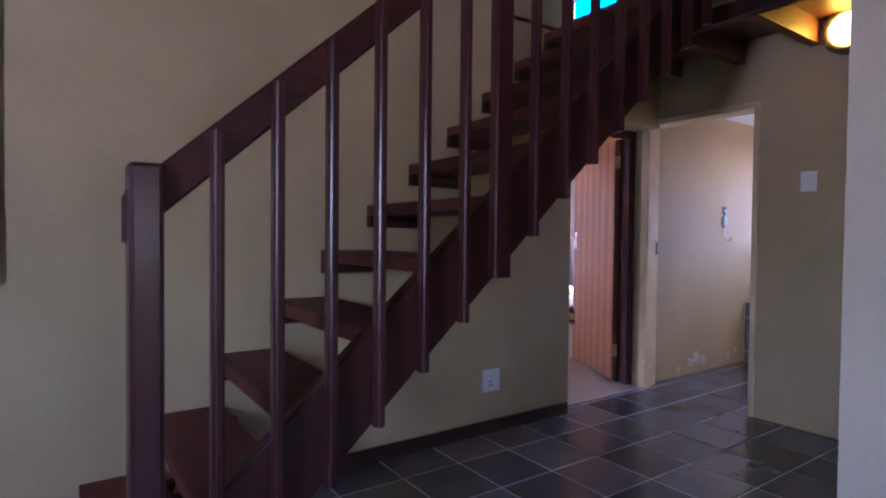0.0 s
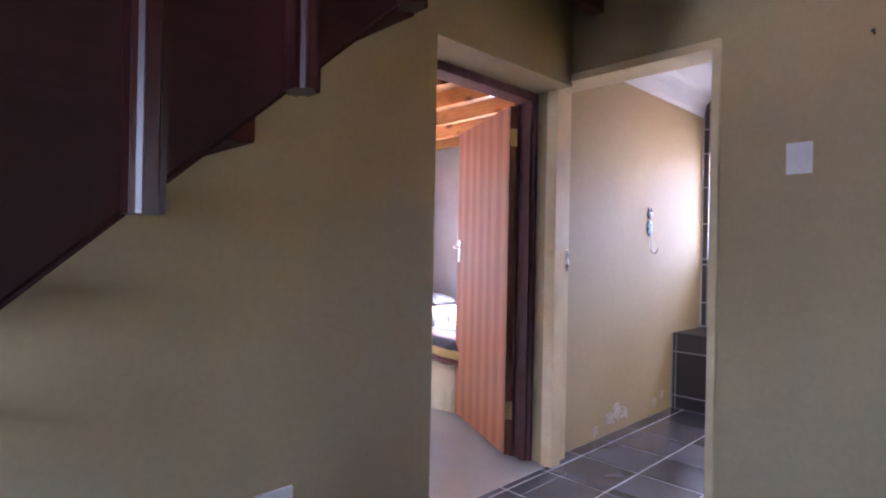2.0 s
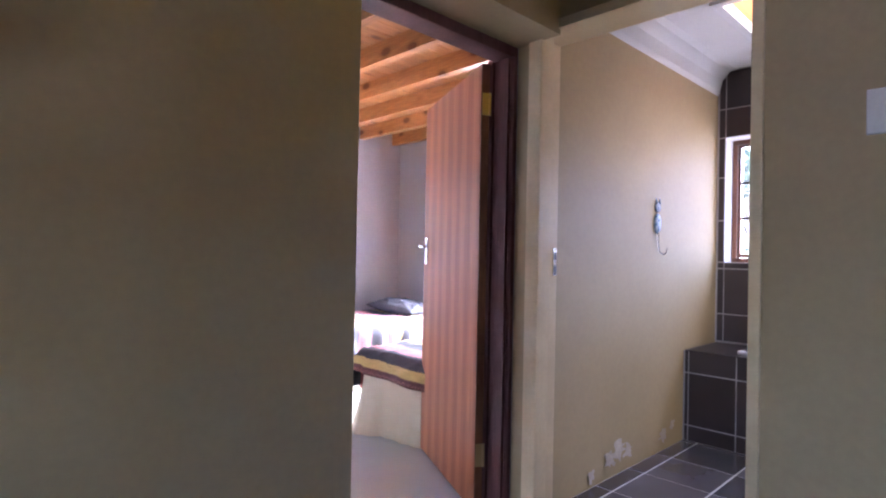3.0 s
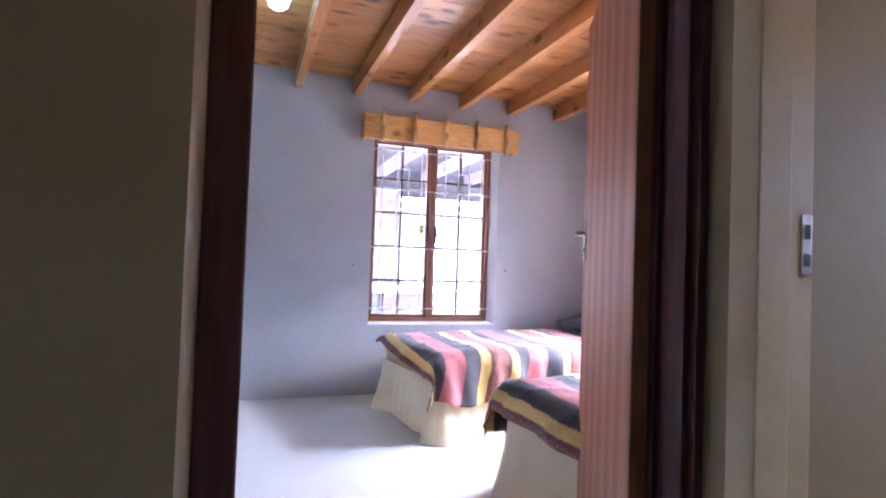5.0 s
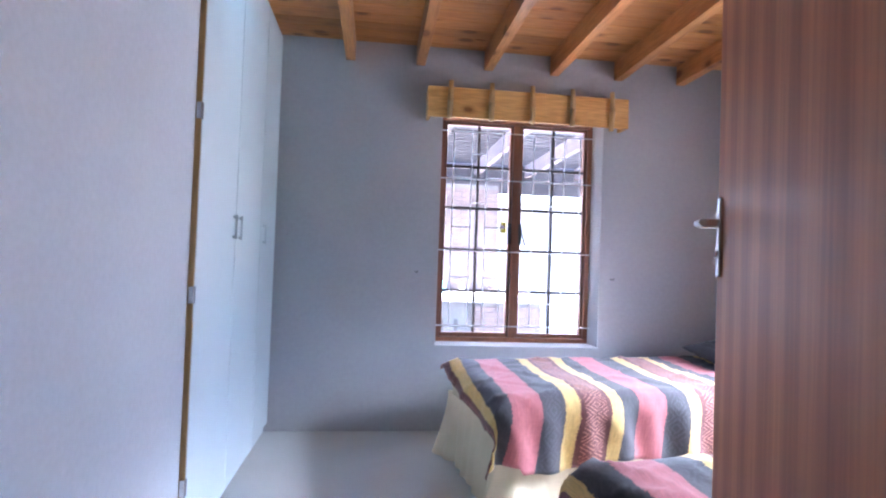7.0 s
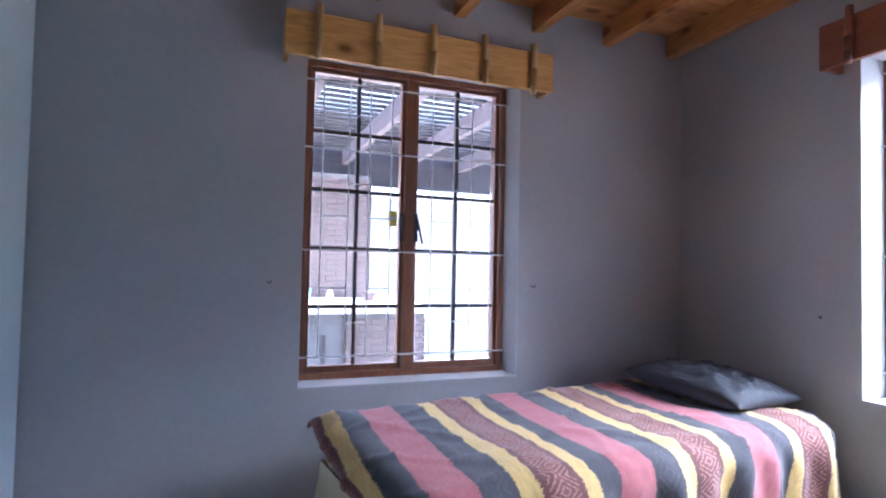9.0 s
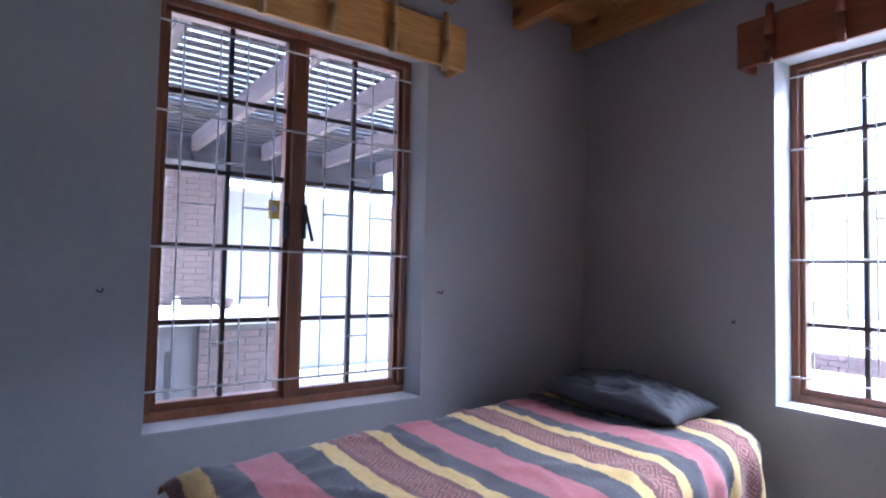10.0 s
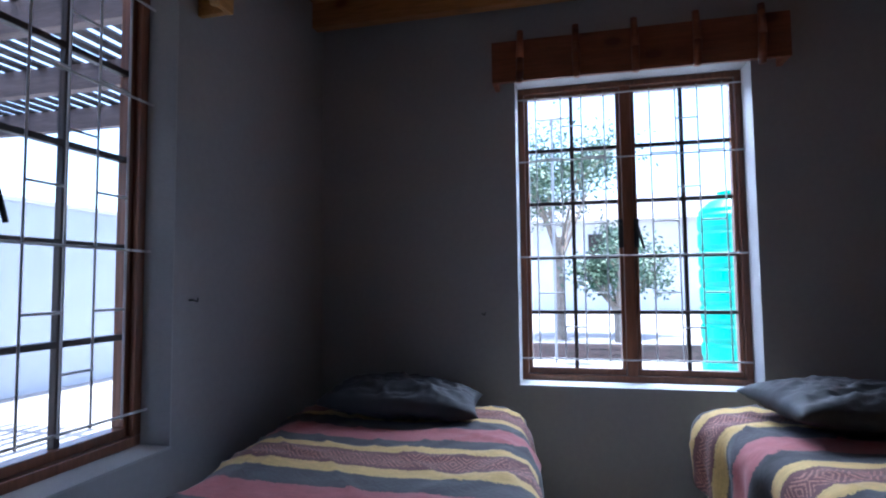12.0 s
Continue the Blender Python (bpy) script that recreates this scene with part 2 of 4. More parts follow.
def blanket_material():
    """Woven stripes along the bed: slate, rose, slate, straw, patterned maroon, straw; UV in metres."""
    m, t, s = material("striped_woven_blanket")
    tc = t.nodes.new("ShaderNodeTexCoord")
    sx = t.nodes.new("ShaderNodeSeparateXYZ")
    wob = node(t, "ShaderNodeTexNoise", Scale=9.0, Detail=3.0)
    t.links.new(tc.outputs["UV"], wob.inputs["Vector"])
    fray = node(t, "ShaderNodeTexNoise", Scale=160.0, Detail=1.0)
    t.links.new(tc.outputs["UV"], fray.inputs["Vector"])
    t.links.new(tc.outputs["UV"], sx.inputs["Vector"])

    def calc(op, a, b=0.0, c=0.0):
        n = t.nodes.new("ShaderNodeMath")
        n.operation = op
        for i, v in enumerate((a, b, c)):
            if isinstance(v, (int, float)):
                n.inputs[i].default_value = v
            else:
                t.links.new(v, n.inputs[i])
        return n.outputs[0]

    u = calc("ADD", sx.outputs["X"], calc("MULTIPLY", calc("SUBTRACT", wob.outputs["Fac"], 0.5), 0.014))
    u = calc("ADD", u, calc("MULTIPLY", calc("SUBTRACT", fray.outputs["Fac"], 0.5), 0.022))
    ph = calc("FRACT", calc("DIVIDE", calc("ADD", u, 0.18), 0.62))
    slate, rose, straw, maroon = (0.056, 0.05, 0.054), (0.41, 0.115, 0.115), (0.64, 0.43, 0.14), (0.15, 0.05, 0.042)
    col = ramp(t, ph, [(0.0, maroon), (0.235, straw), (0.325, slate), (0.47, rose), (0.70, slate), (0.89, straw), (0.995, maroon)], True)
    # ringed lozenges woven into the maroon band, fainter ones into the slate
    def lozenge(mid, wide, tall, rings):
        du = calc("MULTIPLY", calc("ABSOLUTE", calc("SUBTRACT", ph, mid)), 2.0 / wide)
        dv = calc("MULTIPLY", calc("ABSOLUTE", calc("SUBTRACT", calc("FRACT", calc("DIVIDE", sx.outputs["Y"], tall)), 0.5)), 2.0)
        d = calc("FRACT", calc("MULTIPLY", calc("ADD", du, dv), rings))
        inside = calc("LESS_THAN", du, 0.86)
        worn = calc("GREATER_THAN", calc("ADD", fray.outputs["Fac"], calc("MULTIPLY", wob.outputs["Fac"], 0.6)), 0.66)
        return calc("MULTIPLY", calc("MULTIPLY", calc("GREATER_THAN", d, 0.62), inside), worn)

    col = mixed(t, calc("MULTIPLY", lozenge(0.1175, 0.2, 0.08, 2.5), 0.75), col, (0.50, 0.21, 0.15))
    col = mixed(t, calc("MULTIPLY", lozenge(0.795, 0.15, 0.1, 2.0), 0.3), col, (0.11, 0.11, 0.125))
    col = mixed(t, calc("MULTIPLY", lozenge(0.397, 0.12, 0.15, 2.0), 0.35), col, (0.025, 0.025, 0.03))
    weave = node(t, "ShaderNodeTexWave", Scale=110.0, Distortion=1.0)
    weave.bands_direction = "Y"
    t.links.new(tc.outputs["UV"], weave.inputs["Vector"])
    n2 = node(t, "ShaderNodeTexNoise", Scale=60.0, Detail=5.0)
    t.links.new(tc.outputs["UV"], n2.inputs["Vector"])
    col = mixed(t, 1.0, col, ramp(t, n2.outputs["Fac"], [(0.3, (0.9, 0.9, 0.9)), (0.7, (1.06, 1.06, 1.06))]), "MULTIPLY")
    slub = node(t, "ShaderNodeTexNoise", Scale=1.0, Detail=4.0)
    sm = t.nodes.new("ShaderNodeMapping")
    sm.inputs["Scale"].default_value = (220, 14, 1)
    t.links.new(tc.outputs["UV"], sm.inputs["Vector"])
    t.links.new(sm.outputs["Vector"], slub.inputs["Vector"])
    col = mixed(t, 1.0, col, ramp(t, slub.outputs["Fac"], [(0.3, (0.8, 0.8, 0.82)), (0.7, (1.12, 1.12, 1.1))]), "MULTIPLY")
    t.links.new(col, s.inputs["Base Color"])
    s.inputs["Roughness"].default_value = 0.85
    s.inputs["Sheen Weight"].default_value = 0.15
    bumped(t, s, mixed(t, 0.5, weave.outputs["Color"], n2.outputs["Color"]), 0.18, 0.002)
    return m


BLANKET = blanket_material()


def glass_material():
    m, t, s = material("window_glass")
    s.inputs["Transmission Weight"].default_value = 1.0
    s.inputs["Roughness"].default_value = 0.0
    s.inputs["IOR"].default_value = 1.05
    return m


GLASS = glass_material()
BLUE_GLASS = glass_material()
BLUE_GLASS.name = "blue_tinted_glass"
BLUE_GLASS.node_tree.nodes["Principled BSDF"].inputs["Base Color"].default_value = (0.0, 0.10, 0.30, 1)
# dark tint added to cut the light this window throws on the wall
BATH_GLASS = glass_material()
BATH_GLASS.name = "dimming_bathroom_glass"
BATH_GLASS.node_tree.nodes["Principled BSDF"].inputs["Base Color"].default_value = (0.15, 0.148, 0.158, 1)
CONCRETE = noisy("grey_cement_panel", (0.09, 0.09, 0.095), (0.13, 0.13, 0.135), 3, 60, 0.85, 0.2, 0.004)


def glow(name, colour, strength):
    m, t, s = material(name)
    s.inputs["Base Color"].default_value = (0.8, 0.75, 0.6, 1)
    s.inputs["Emission Color"].default_value = (*colour, 1)
    s.inputs["Emission Strength"].default_value = strength
    return m


LAMP_GLOW = glow("lamp_glass_glowing", (1.0, 0.6, 0.05), 0.46)
BULB_GLOW = glow("cool_white_lamp_glass", (0.3, 0.72, 1.0), 0.8)


def foliage_material():
    m, t, s = material("pale_green_foliage")
    n = node(t, "ShaderNodeTexNoise", Scale=2.0, Detail=3.0)
    g = t.nodes.new("ShaderNodeNewGeometry")
    c = ramp(t, g.outputs["Random Per Island"], [(0.0, (0.06, 0.11, 0.07)), (1.0, (0.12, 0.18, 0.11))])
    t.links.new(c, s.inputs["Base Color"])
    s.inputs["Roughness"].default_value = 0.6
    return m


LEAF = foliage_material()


# ---- building helpers ----
def block(bm, x0, x1, y0, y1, z0, z1, bevel=0.0):
    """An upright box, with chamfered edges where bevel is given."""
    vs = [bm.verts.new(p) for p in ((x0, y0, z0), (x1, y0, z0), (x1, y1, z0), (x0, y1, z0), (x0, y0, z1), (x1, y0, z1), (x1, y1, z1), (x0, y1, z1))]
    fs = [bm.faces.new([vs[i] for i in q]) for q in ((3, 2, 1, 0), (4, 5, 6, 7), (0, 1, 5, 4), (1, 2, 6, 5), (2, 3, 7, 6), (3, 0, 4, 7))]
    if bevel:
        es = {e for f in fs for e in f.edges}
        bmesh.ops.bevel(bm, geom=list(es), offset=bevel, segments=2, affect="EDGES", profile=0.6)
    return vs


def blocks(*rows, bevel=0.0):
    bm = bmesh.new()
    for r in rows:
        block(bm, *r, bevel=bevel)
    return bm


def rod(bm, a, b, r, sides=10, r2=None):
    """A round bar from a to b."""
    a, b = Vector(a), Vector(b)
    q = (b - a).to_track_quat("Z", "Y").to_matrix().to_4x4()
    bmesh.ops.create_cone(bm, cap_ends=True, segments=sides, radius1=r, radius2=r if r2 is None else r2, depth=(b - a).length, matrix=Matrix.Translation((a + b) / 2) @ q)


def turned(bm, profile, sides=24, m=Matrix()):
    """A profile of (radius, height) pairs turned about the upright axis."""
    rings = []
    for r, z in profile:
        rings.append([bm.verts.new(m @ Vector((r * math.cos(2 * math.pi * i / sides), r * math.sin(2 * math.pi * i / sides), z))) for i in range(sides)])
    for a, b in zip(rings, rings[1:]):
        for i in range(sides):
            bm.faces.new((a[i], a[(i + 1) % sides], b[(i + 1) % sides], b[i]))
    bm.faces.new(rings[0][::-1])
    bm.faces.new(rings[-1])


def part(name, bm, mat, parent=None, label="", smooth=False):
    """Links a bmesh as one mesh object, under a thing or a part if given."""
    me = bpy.data.meshes.new(name)
    if smooth:
        for f in bm.faces:
            f.smooth = True
    bm.to_mesh(me)
    bm.free()
    me.materials.append(mat)
    ob = new(name, me)
    if parent is not None:
        ob.parent = parent
    return tagged(ob, label)


def thing(name, m, label, category, group="", kind=""):
    ob = new(name)
    ob.empty_display_size = 0.1
    ob.matrix_world = m
    return tagged(ob, label, category, group, kind)


def structure(name, bm, mat, label="", category=""):
    return tagged(part(name, bm, mat), label, category, "", "structure")


# ---- large structure ----
N_FACE, E_FACE = 4.42, 3.45          # inner faces of the bedroom's window walls
N_GLASS, E_GLASS = 4.53, 3.64
NW = (1.245, 2.305, 0.57, 2.08)      # north window: x from, to; z from, to
EW = (2.36, 3.41, 0.585, 2.06)       # east window: y from, to; z from, to
BW = (-0.45, 0.86, 1.13, 2.00)        # bathroom window: y from, to; z from, to
CEIL, BEAM_Z = 2.51, 2.38

NO = (NW[0], 2.352, 0.55, NW[3])       # its wider opening on the room side
structure("wall_north", blocks((-0.5, NW[0], 4.488, 4.60, -0.2, 2.9), (NW[1], 3.75, 4.488, 4.60, -0.2, 2.9),
                               (NW[0], NW[1], 4.488, 4.60, -0.2, NW[2]), (NW[0], NW[1], 4.488, 4.60, NW[3], 2.9),
                               (-0.5, NO[0], N_FACE, 4.488, -0.2, 2.9), (NO[1], 3.75, N_FACE, 4.488, -0.2, 2.9),
                               (NO[0], NO[1], N_FACE, 4.488, -0.2, NO[2]), (NO[0], NO[1], N_FACE, 4.488, NO[3], 2.9)), PLASTER_ROOM, "grey painted plaster wall with a window", "wall")
structure("wall_east", blocks((E_FACE, 3.75, 1.06, EW[0], -0.2, 2.9), (E_FACE, 3.75, EW[1], N_FACE, -0.2, 2.9),
                              (E_FACE, 3.75, EW[0], EW[1], -0.2, EW[2]), (E_FACE, 3.75, EW[0], EW[1], EW[3], 2.9)), PLASTER_ROOM, "grey painted plaster wall with a window", "wall")
structure("wall_west", blocks((0.05, 0.195, 1.0, 2.85, 0, CEIL), (-0.5, -0.42, 1.0, N_FACE, -0.2, 2.9)), PLASTER_WEST, "pale plaster wall beside the cupboard", "wall")
# the thick wall between hall and bedroom, with the deep door opening
structure("wall_south", blocks((-4.5, 0.246, 0.75, 1.06, -0.2, 2.53), (-4.5, -0.05, 0.75, 1.06, 2.53, 5.2), (0.246, 1.23, 0.75, 1.06, 2.045, 2.53)), PLASTER_HALL, "tan painted plaster wall beside the stairs", "wall")
structure("wall_bedroom_south", blocks((1.23, 3.75, 0.964, 1.06, -0.2, 2.9), (0.05, 0.246, 1.06, 1.064, 0, CEIL)), PLASTER_ROOM, "grey painted plaster wall", "wall")
structure("wall_bathroom_door", blocks((1.23, 1.38, 0.895, 0.964, -0.2, 5.2), (1.23, 1.38, -2.6, 0.0, -0.2, 5.2), (1.23, 1.38, 0.0, 0.895, 2.108, 5.2)), PLASTER_HALL, "tan painted plaster wall with a doorway", "wall")
structure("wall_bathroom_north", blocks((1.38, 3.45, 0.915, 0.964, -0.2, 2.9)), PLASTER_HALL, "tan plaster wall with flaking paint at the floor", "wall")
structure("wall_bathroom_east", blocks((3.45, 3.75, -1.1, BW[0], -0.2, 2.9), (3.45, 3.75, BW[1], 1.0, -0.2, 2.9), (3.45, 3.75, BW[0], BW[1], -0.2, BW[2]), (3.45, 3.75, BW[0], BW[1], BW[3], 2.9)), PLASTER_WHITE, "plaster wall behind dark tiles", "wall")
structure("wall_bathroom_south", blocks((1.38, 3.75, -1.2, -1.1, -0.2, 2.9)), PLASTER_HALL, "tan painted plaster wall", "wall")
structure("wall_hall_west", blocks((-4.6, -4.5, -4.0, -1.95, -0.2, 5.2), (-4.6, -4.5, -1.45, 1.0, -0.2, 5.2), (-4.6, -4.5, -1.95, -1.45, -0.2, 1.1), (-4.6, -4.5, -1.95, -1.45, 1.92, 5.2)), PLASTER_HALL, "tan painted plaster wall", "wall")
structure("wall_hall_south", blocks((-4.6, -2.5, -4.1, -4.0, -0.2, 5.2), (-2.1, -1.0, -4.1, -4.0, -0.2, 5.2), (-2.5, -2.1, -4.1, -4.0, -0.2, 1.0), (-2.5, -2.1, -4.1, -4.0, 1.42, 5.2), (-1.0, -0.72, -2.7, -2.6, -0.2, 5.2), (-0.63, 1.38, -2.7, -2.6, -0.2, 5.2), (-0.72, -0.63, -2.7, -2.6, -0.2, 1.25), (-0.72, -0.63, -2.7, -2.6, 1.52, 5.2)), PLASTER_HALL, "tan painted plaster wall", "wall")
PIER = noisy("cream_plaster", (0.33, 0.28, 0.2), (0.38, 0.325, 0.24), 1.5, 80, 0.7, 0.1, 0.004)
structure("wall_hall_pier", blocks((-1.15, -1.0, -4.0, -1.33, -0.2, 5.2)), PIER, "pale plaster wall end beside the hall", "wall")
structure("wall_upper", blocks((0.40, 0.50, -2.6, 0.10, 2.475, 5.2)), PLASTER_HALL, "tan plaster wall above the floor edge", "wall")
structure("wall_upper_east", blocks((3.45, 3.55, -2.6, 2.75, 2.9, 5.2), (3.45, 3.55, 3.75, 4.6, 2.9, 5.2), (3.45, 3.55, 2.75, 3.75, 2.9, 4.25), (3.45, 3.55, 2.75, 3.75, 5.12, 5.2)), PLASTER_HALL, "upper storey plaster wall with a window", "wall")
structure("wall_upper_north", blocks((-0.5, 3.45, 4.5, 4.6, 2.9, 5.2), (-0.5, -0.42, 1.06, 4.5, 2.9, 5.2)), PLASTER_HALL, "upper storey plaster wall", "wall")
structure("wall_upper_south", blocks((1.38, 3.55, -2.7, -2.6, 2.5, 5.2)), PLASTER_HALL, "upper storey plaster wall", "wall")
structure("ceiling_upper", blocks((-4.6, 3.6, -4.1, 4.6, 5.2, 5.3)), PLASTER_WHITE, "upper storey ceiling", "ceiling")

# floors
structure("floor_bedroom", blocks((0.0, E_FACE, 1.0, N_FACE, -0.1, 0.0), (0.235, 1.23, 0.86, 1.0, -0.1, 0.0)), SCREED, "pale grey smooth bedroom floor", "floor")
floor_hall = structure("floor_hall", blocks((-4.5, 1.38, -4.0, 0.86, -0.1, -0.002), (1.38, 3.45, -1.1, 0.915, -0.1, -0.002)), GROUT, "dark slate tile floor with pale grout", "floor")

# bedroom ceiling: boards and beams
bm = bmesh.new()
y = 1.0
while y < N_FACE:
    block(bm, -0.42, E_FACE, y, min(y + 0.117, N_FACE), CEIL, CEIL + 0.022, bevel=0.0025)
    y += 0.12
structure("ceiling_bedroom", bm, PINE_X, "varnished pine board ceiling", "ceiling")
structure("floor_upper", blocks((0.50, 2.30, -2.6, 0.75, 2.53, 2.56), (3.02, 3.45, -2.6, 0.75, 2.53, 2.56), (2.30, 3.02, -2.6, -0.12, 2.53, 2.56), (2.30, 3.02, 0.54, 0.75, 2.53, 2.56), (-0.42, 3.45, 0.75, 4.6, 2.535, 2.56)), JOIST_DARK, "dark board floor of the upper storey", "floor")
for i in range(7):
    x = 0.637 + 0.4525 * i
    tagged(part("ceiling_beam", blocks((x - 0.03, x + 0.03, 1.0, N_FACE, BEAM_Z, CEIL), bevel=0.004), PINE_Y), "varnished pine beam under the board ceiling", "beam", "beams of the bedroom ceiling", "structure")

# hall: joists and trimmer under the upper floor
for i in range(6):
    y = 0.60 - 0.46 * i
    tagged(part("ceiling_joist", blocks((0.451, 1.23, y - 0.03, y + 0.03, BEAM_Z + 0.004, 2.53), bevel=0.004), JOIST_DARK), "dark stained joist under the upper floor", "beam", "joists over the hall", "structure")
tagged(part("floor_edge_beam", blocks((0.385, 0.45, -2.6, 0.75, BEAM_Z, 2.472), bevel=0.006), RAIL_WOOD), "dark red beam along the upper floor's edge", "beam", "", "structure")
structure("baseboard_hall", blocks((-4.5, 0.235, 0.735, 0.75, -0.006, 0.075), bevel=0.003), BASEBOARD, "dark wooden baseboard", "baseboard")
# bathroom ceiling and cornice
structure("ceiling_bathroom", blocks((1.38, 2.32, -1.1, 0.915, 2.47, 2.52), (3.0, 3.45, -1.1, 0.915, 2.47, 2.52), (2.32, 3.0, -1.1, -0.10, 2.47, 2.52), (2.32, 3.0, 0.52, 0.915, 2.47, 2.52)), PLASTER_WHITE, "white bathroom ceiling", "ceiling")
hatch = thing("skylight", pose(0, 0, 0), "white trimmed roof light with a pine-lined shaft", "skylight", "", "structure")
part("trim", blocks((2.28, 2.33, -0.14, 0.56, 2.448, 2.4695), (2.99, 3.04, -0.14, 0.56, 2.448, 2.4695), (2.33, 2.99, -0.14, -0.09, 2.448, 2.4695), (2.33, 2.99, 0.51, 0.56, 2.448, 2.4695), bevel=0.004), CERAMIC, hatch, "white painted trim")
part("shaft", blocks((2.302, 2.32, -0.118, 0.538, 2.522, 2.94), (3.0, 3.018, -0.118, 0.538, 2.522, 2.94), (2.32, 3.0, -0.118, -0.10, 2.522, 2.94), (2.32, 3.0, 0.52, 0.538, 2.522, 2.94)), PINE_X, hatch, "pine board lining")
part("pane", blocks((2.30, 3.02, -0.12, 0.54, 2.942, 2.95)), GLASS, hatch).visible_shadow = False
bm = bmesh.new()
for xs in ((1.38, 3.45),):
    prof = [(0.915, 2.30), (0.90, 2.33), (0.885, 2.40), (0.84, 2.455), (0.80, 2.47), (0.915, 2.47)]
    a = [bm.verts.new((xs[0], p[0], p[1])) for p in prof]
    b = [bm.verts.new((xs[1], p[0], p[1])) for p in prof]
    for k in range(len(prof)):
        bm.faces.new((a[k], a[(k + 1) % len(prof)], b[(k + 1) % len(prof)], b[k]))
    bm.faces.new(a[::-1])
    bm.faces.new(b)
bmesh.ops.recalc_face_normals(bm, faces=bm.faces)
structure("trim_cornice", bm, PLASTER_WHITE, "white plaster cornice", "cornice")

# ---- windows ----
def cottage_window(name, w, h, m, label, with_bars=True, cols=2, rows=5, sashes=2, pane=None):
    """A wooden casement window: frame, sashes with glazing bars, panes, bars and catches. Local x along the wall, y out, z up."""
    win = thing(name, m, label, "window", "", "structure")
    f = 0.032
    part("window_frame", blocks((0, w, -0.04, 0.04, 0, f), (0, w, -0.04, 0.04, h - f, h), (0, f, -0.04, 0.04, f, h - f), (w - f, w, -0.04, 0.04, f, h - f), bevel=0.004), MERANTI, win)
    inner = w - 2 * f
    mull = 0.05
    if sashes == 2:
        part("mullion", blocks((w / 2 - mull / 2, w / 2 + mull / 2, -0.038, 0.038, f, h - f), bevel=0.004), MERANTI, win)
    sw = (inner - mull) / 2 if sashes == 2 else inner
    for k in range(sashes):
        x0 = f + k * (sw + mull)
        s = 0.02
        z0, z1 = f, h - f
        sash = part("sash", blocks((x0 + 0.002, x0 + sw - 0.002, -0.022, 0.024, z0 + 0.002, z0 + s + 0.01), (x0 + 0.002, x0 + sw - 0.002, -0.022, 0.024, z1 - s, z1 - 0.002),
                                   (x0 + 0.002, x0 + s, -0.0215, 0.0235, z0 + s + 0.01, z1 - s), (x0 + sw - s, x0 + sw - 0.002, -0.0215, 0.0235, z0 + s + 0.01, z1 - s), bevel=0.003), MERANTI, win)
        gx0, gx1, gz0, gz1 = x0 + s, x0 + sw - s, z0 + s + 0.01, z1 - s
        for c in range(1, cols):
            gx = gx0 + (gx1 - gx0) * c / cols
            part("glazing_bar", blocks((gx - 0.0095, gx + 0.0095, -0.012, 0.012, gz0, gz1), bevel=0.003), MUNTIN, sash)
        for r in range(1, rows):
            gz = gz0 + (gz1 - gz0) * r / rows
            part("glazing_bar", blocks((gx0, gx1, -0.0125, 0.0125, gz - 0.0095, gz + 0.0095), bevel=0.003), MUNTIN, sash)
        for c in range(cols):
            for r in range(rows):
                px0, px1 = gx0 + (gx1 - gx0) * c / cols, gx0 + (gx1 - gx0) * (c + 1) / cols
                pz0, pz1 = gz0 + (gz1 - gz0) * r / rows, gz0 + (gz1 - gz0) * (r + 1) / rows
                p = part("pane", blocks((px0 + 0.009, px1 - 0.009, -0.002, 0.002, pz0 + 0.009, pz1 - 0.009)), pane or GLASS, sash)
                p.visible_shadow = False
        if sashes == 2:
            cx = x0 + sw - 0.012 if k == 0 else x0 + 0.012
            bm = blocks((cx - 0.012, cx + 0.012, -0.034, -0.022, h * 0.5 - 0.09, h * 0.5 + 0.05), bevel=0.003)
            if k == 1:
                rod(bm, (cx, -0.045, h * 0.5 + 0.03), (cx + 0.03, -0.055, h * 0.5 - 0.1), 0.007, 8)
            rod(bm, (cx, -0.03, h * 0.5 + 0.03), (cx, -0.05, h * 0.5 + 0.03), 0.008, 8)
            part("window_catch", bm, IRON, win, "black iron window catch")
    if with_bars:
        bars = thing("burglar_bars", m @ Matrix.Translation((0, -0.055, 0)), "white painted steel burglar bars inside the window", "window bars")
        zs = (0.11, 0.61, 1.09, 1.41)
        for z in zs:
            bm = bmesh.new()
            rod(bm, (-0.005, 0, z), (w + 0.005, 0, z), 0.004, 8)
            part("bar", bm, BAR_PAINT, bars)
        v = [w * q for q in (0.087, 0.205, 0.30, 0.403, 0.606, 0.716, 0.81, 0.915)]
        for x in v:
            bm = bmesh.new()
            rod(bm, (x, 0.004, zs[0] - 0.01), (x, 0.004, zs[-1] + 0.01), 0.0034, 8)
            part("bar", bm, BAR_PAINT, bars)
        for half in (0, 4):
            a, b, c, d = v[half:half + 4]
            for p, q, z in ((b, c, 1.26), (b, c, 0.93), (b, c, 0.265), (a, b, 0.77), (c, d, 0.77), (a, b, 0.43), (c, d, 0.43), (a, b, 1.10), (c, d, 1.10)):
                bm = bmesh.new()
                rod(bm, (p, 0.002, z), (q, 0.002, z), 0.0038, 8)
                part("link_bar", bm, BAR_PAINT, bars)
    return win


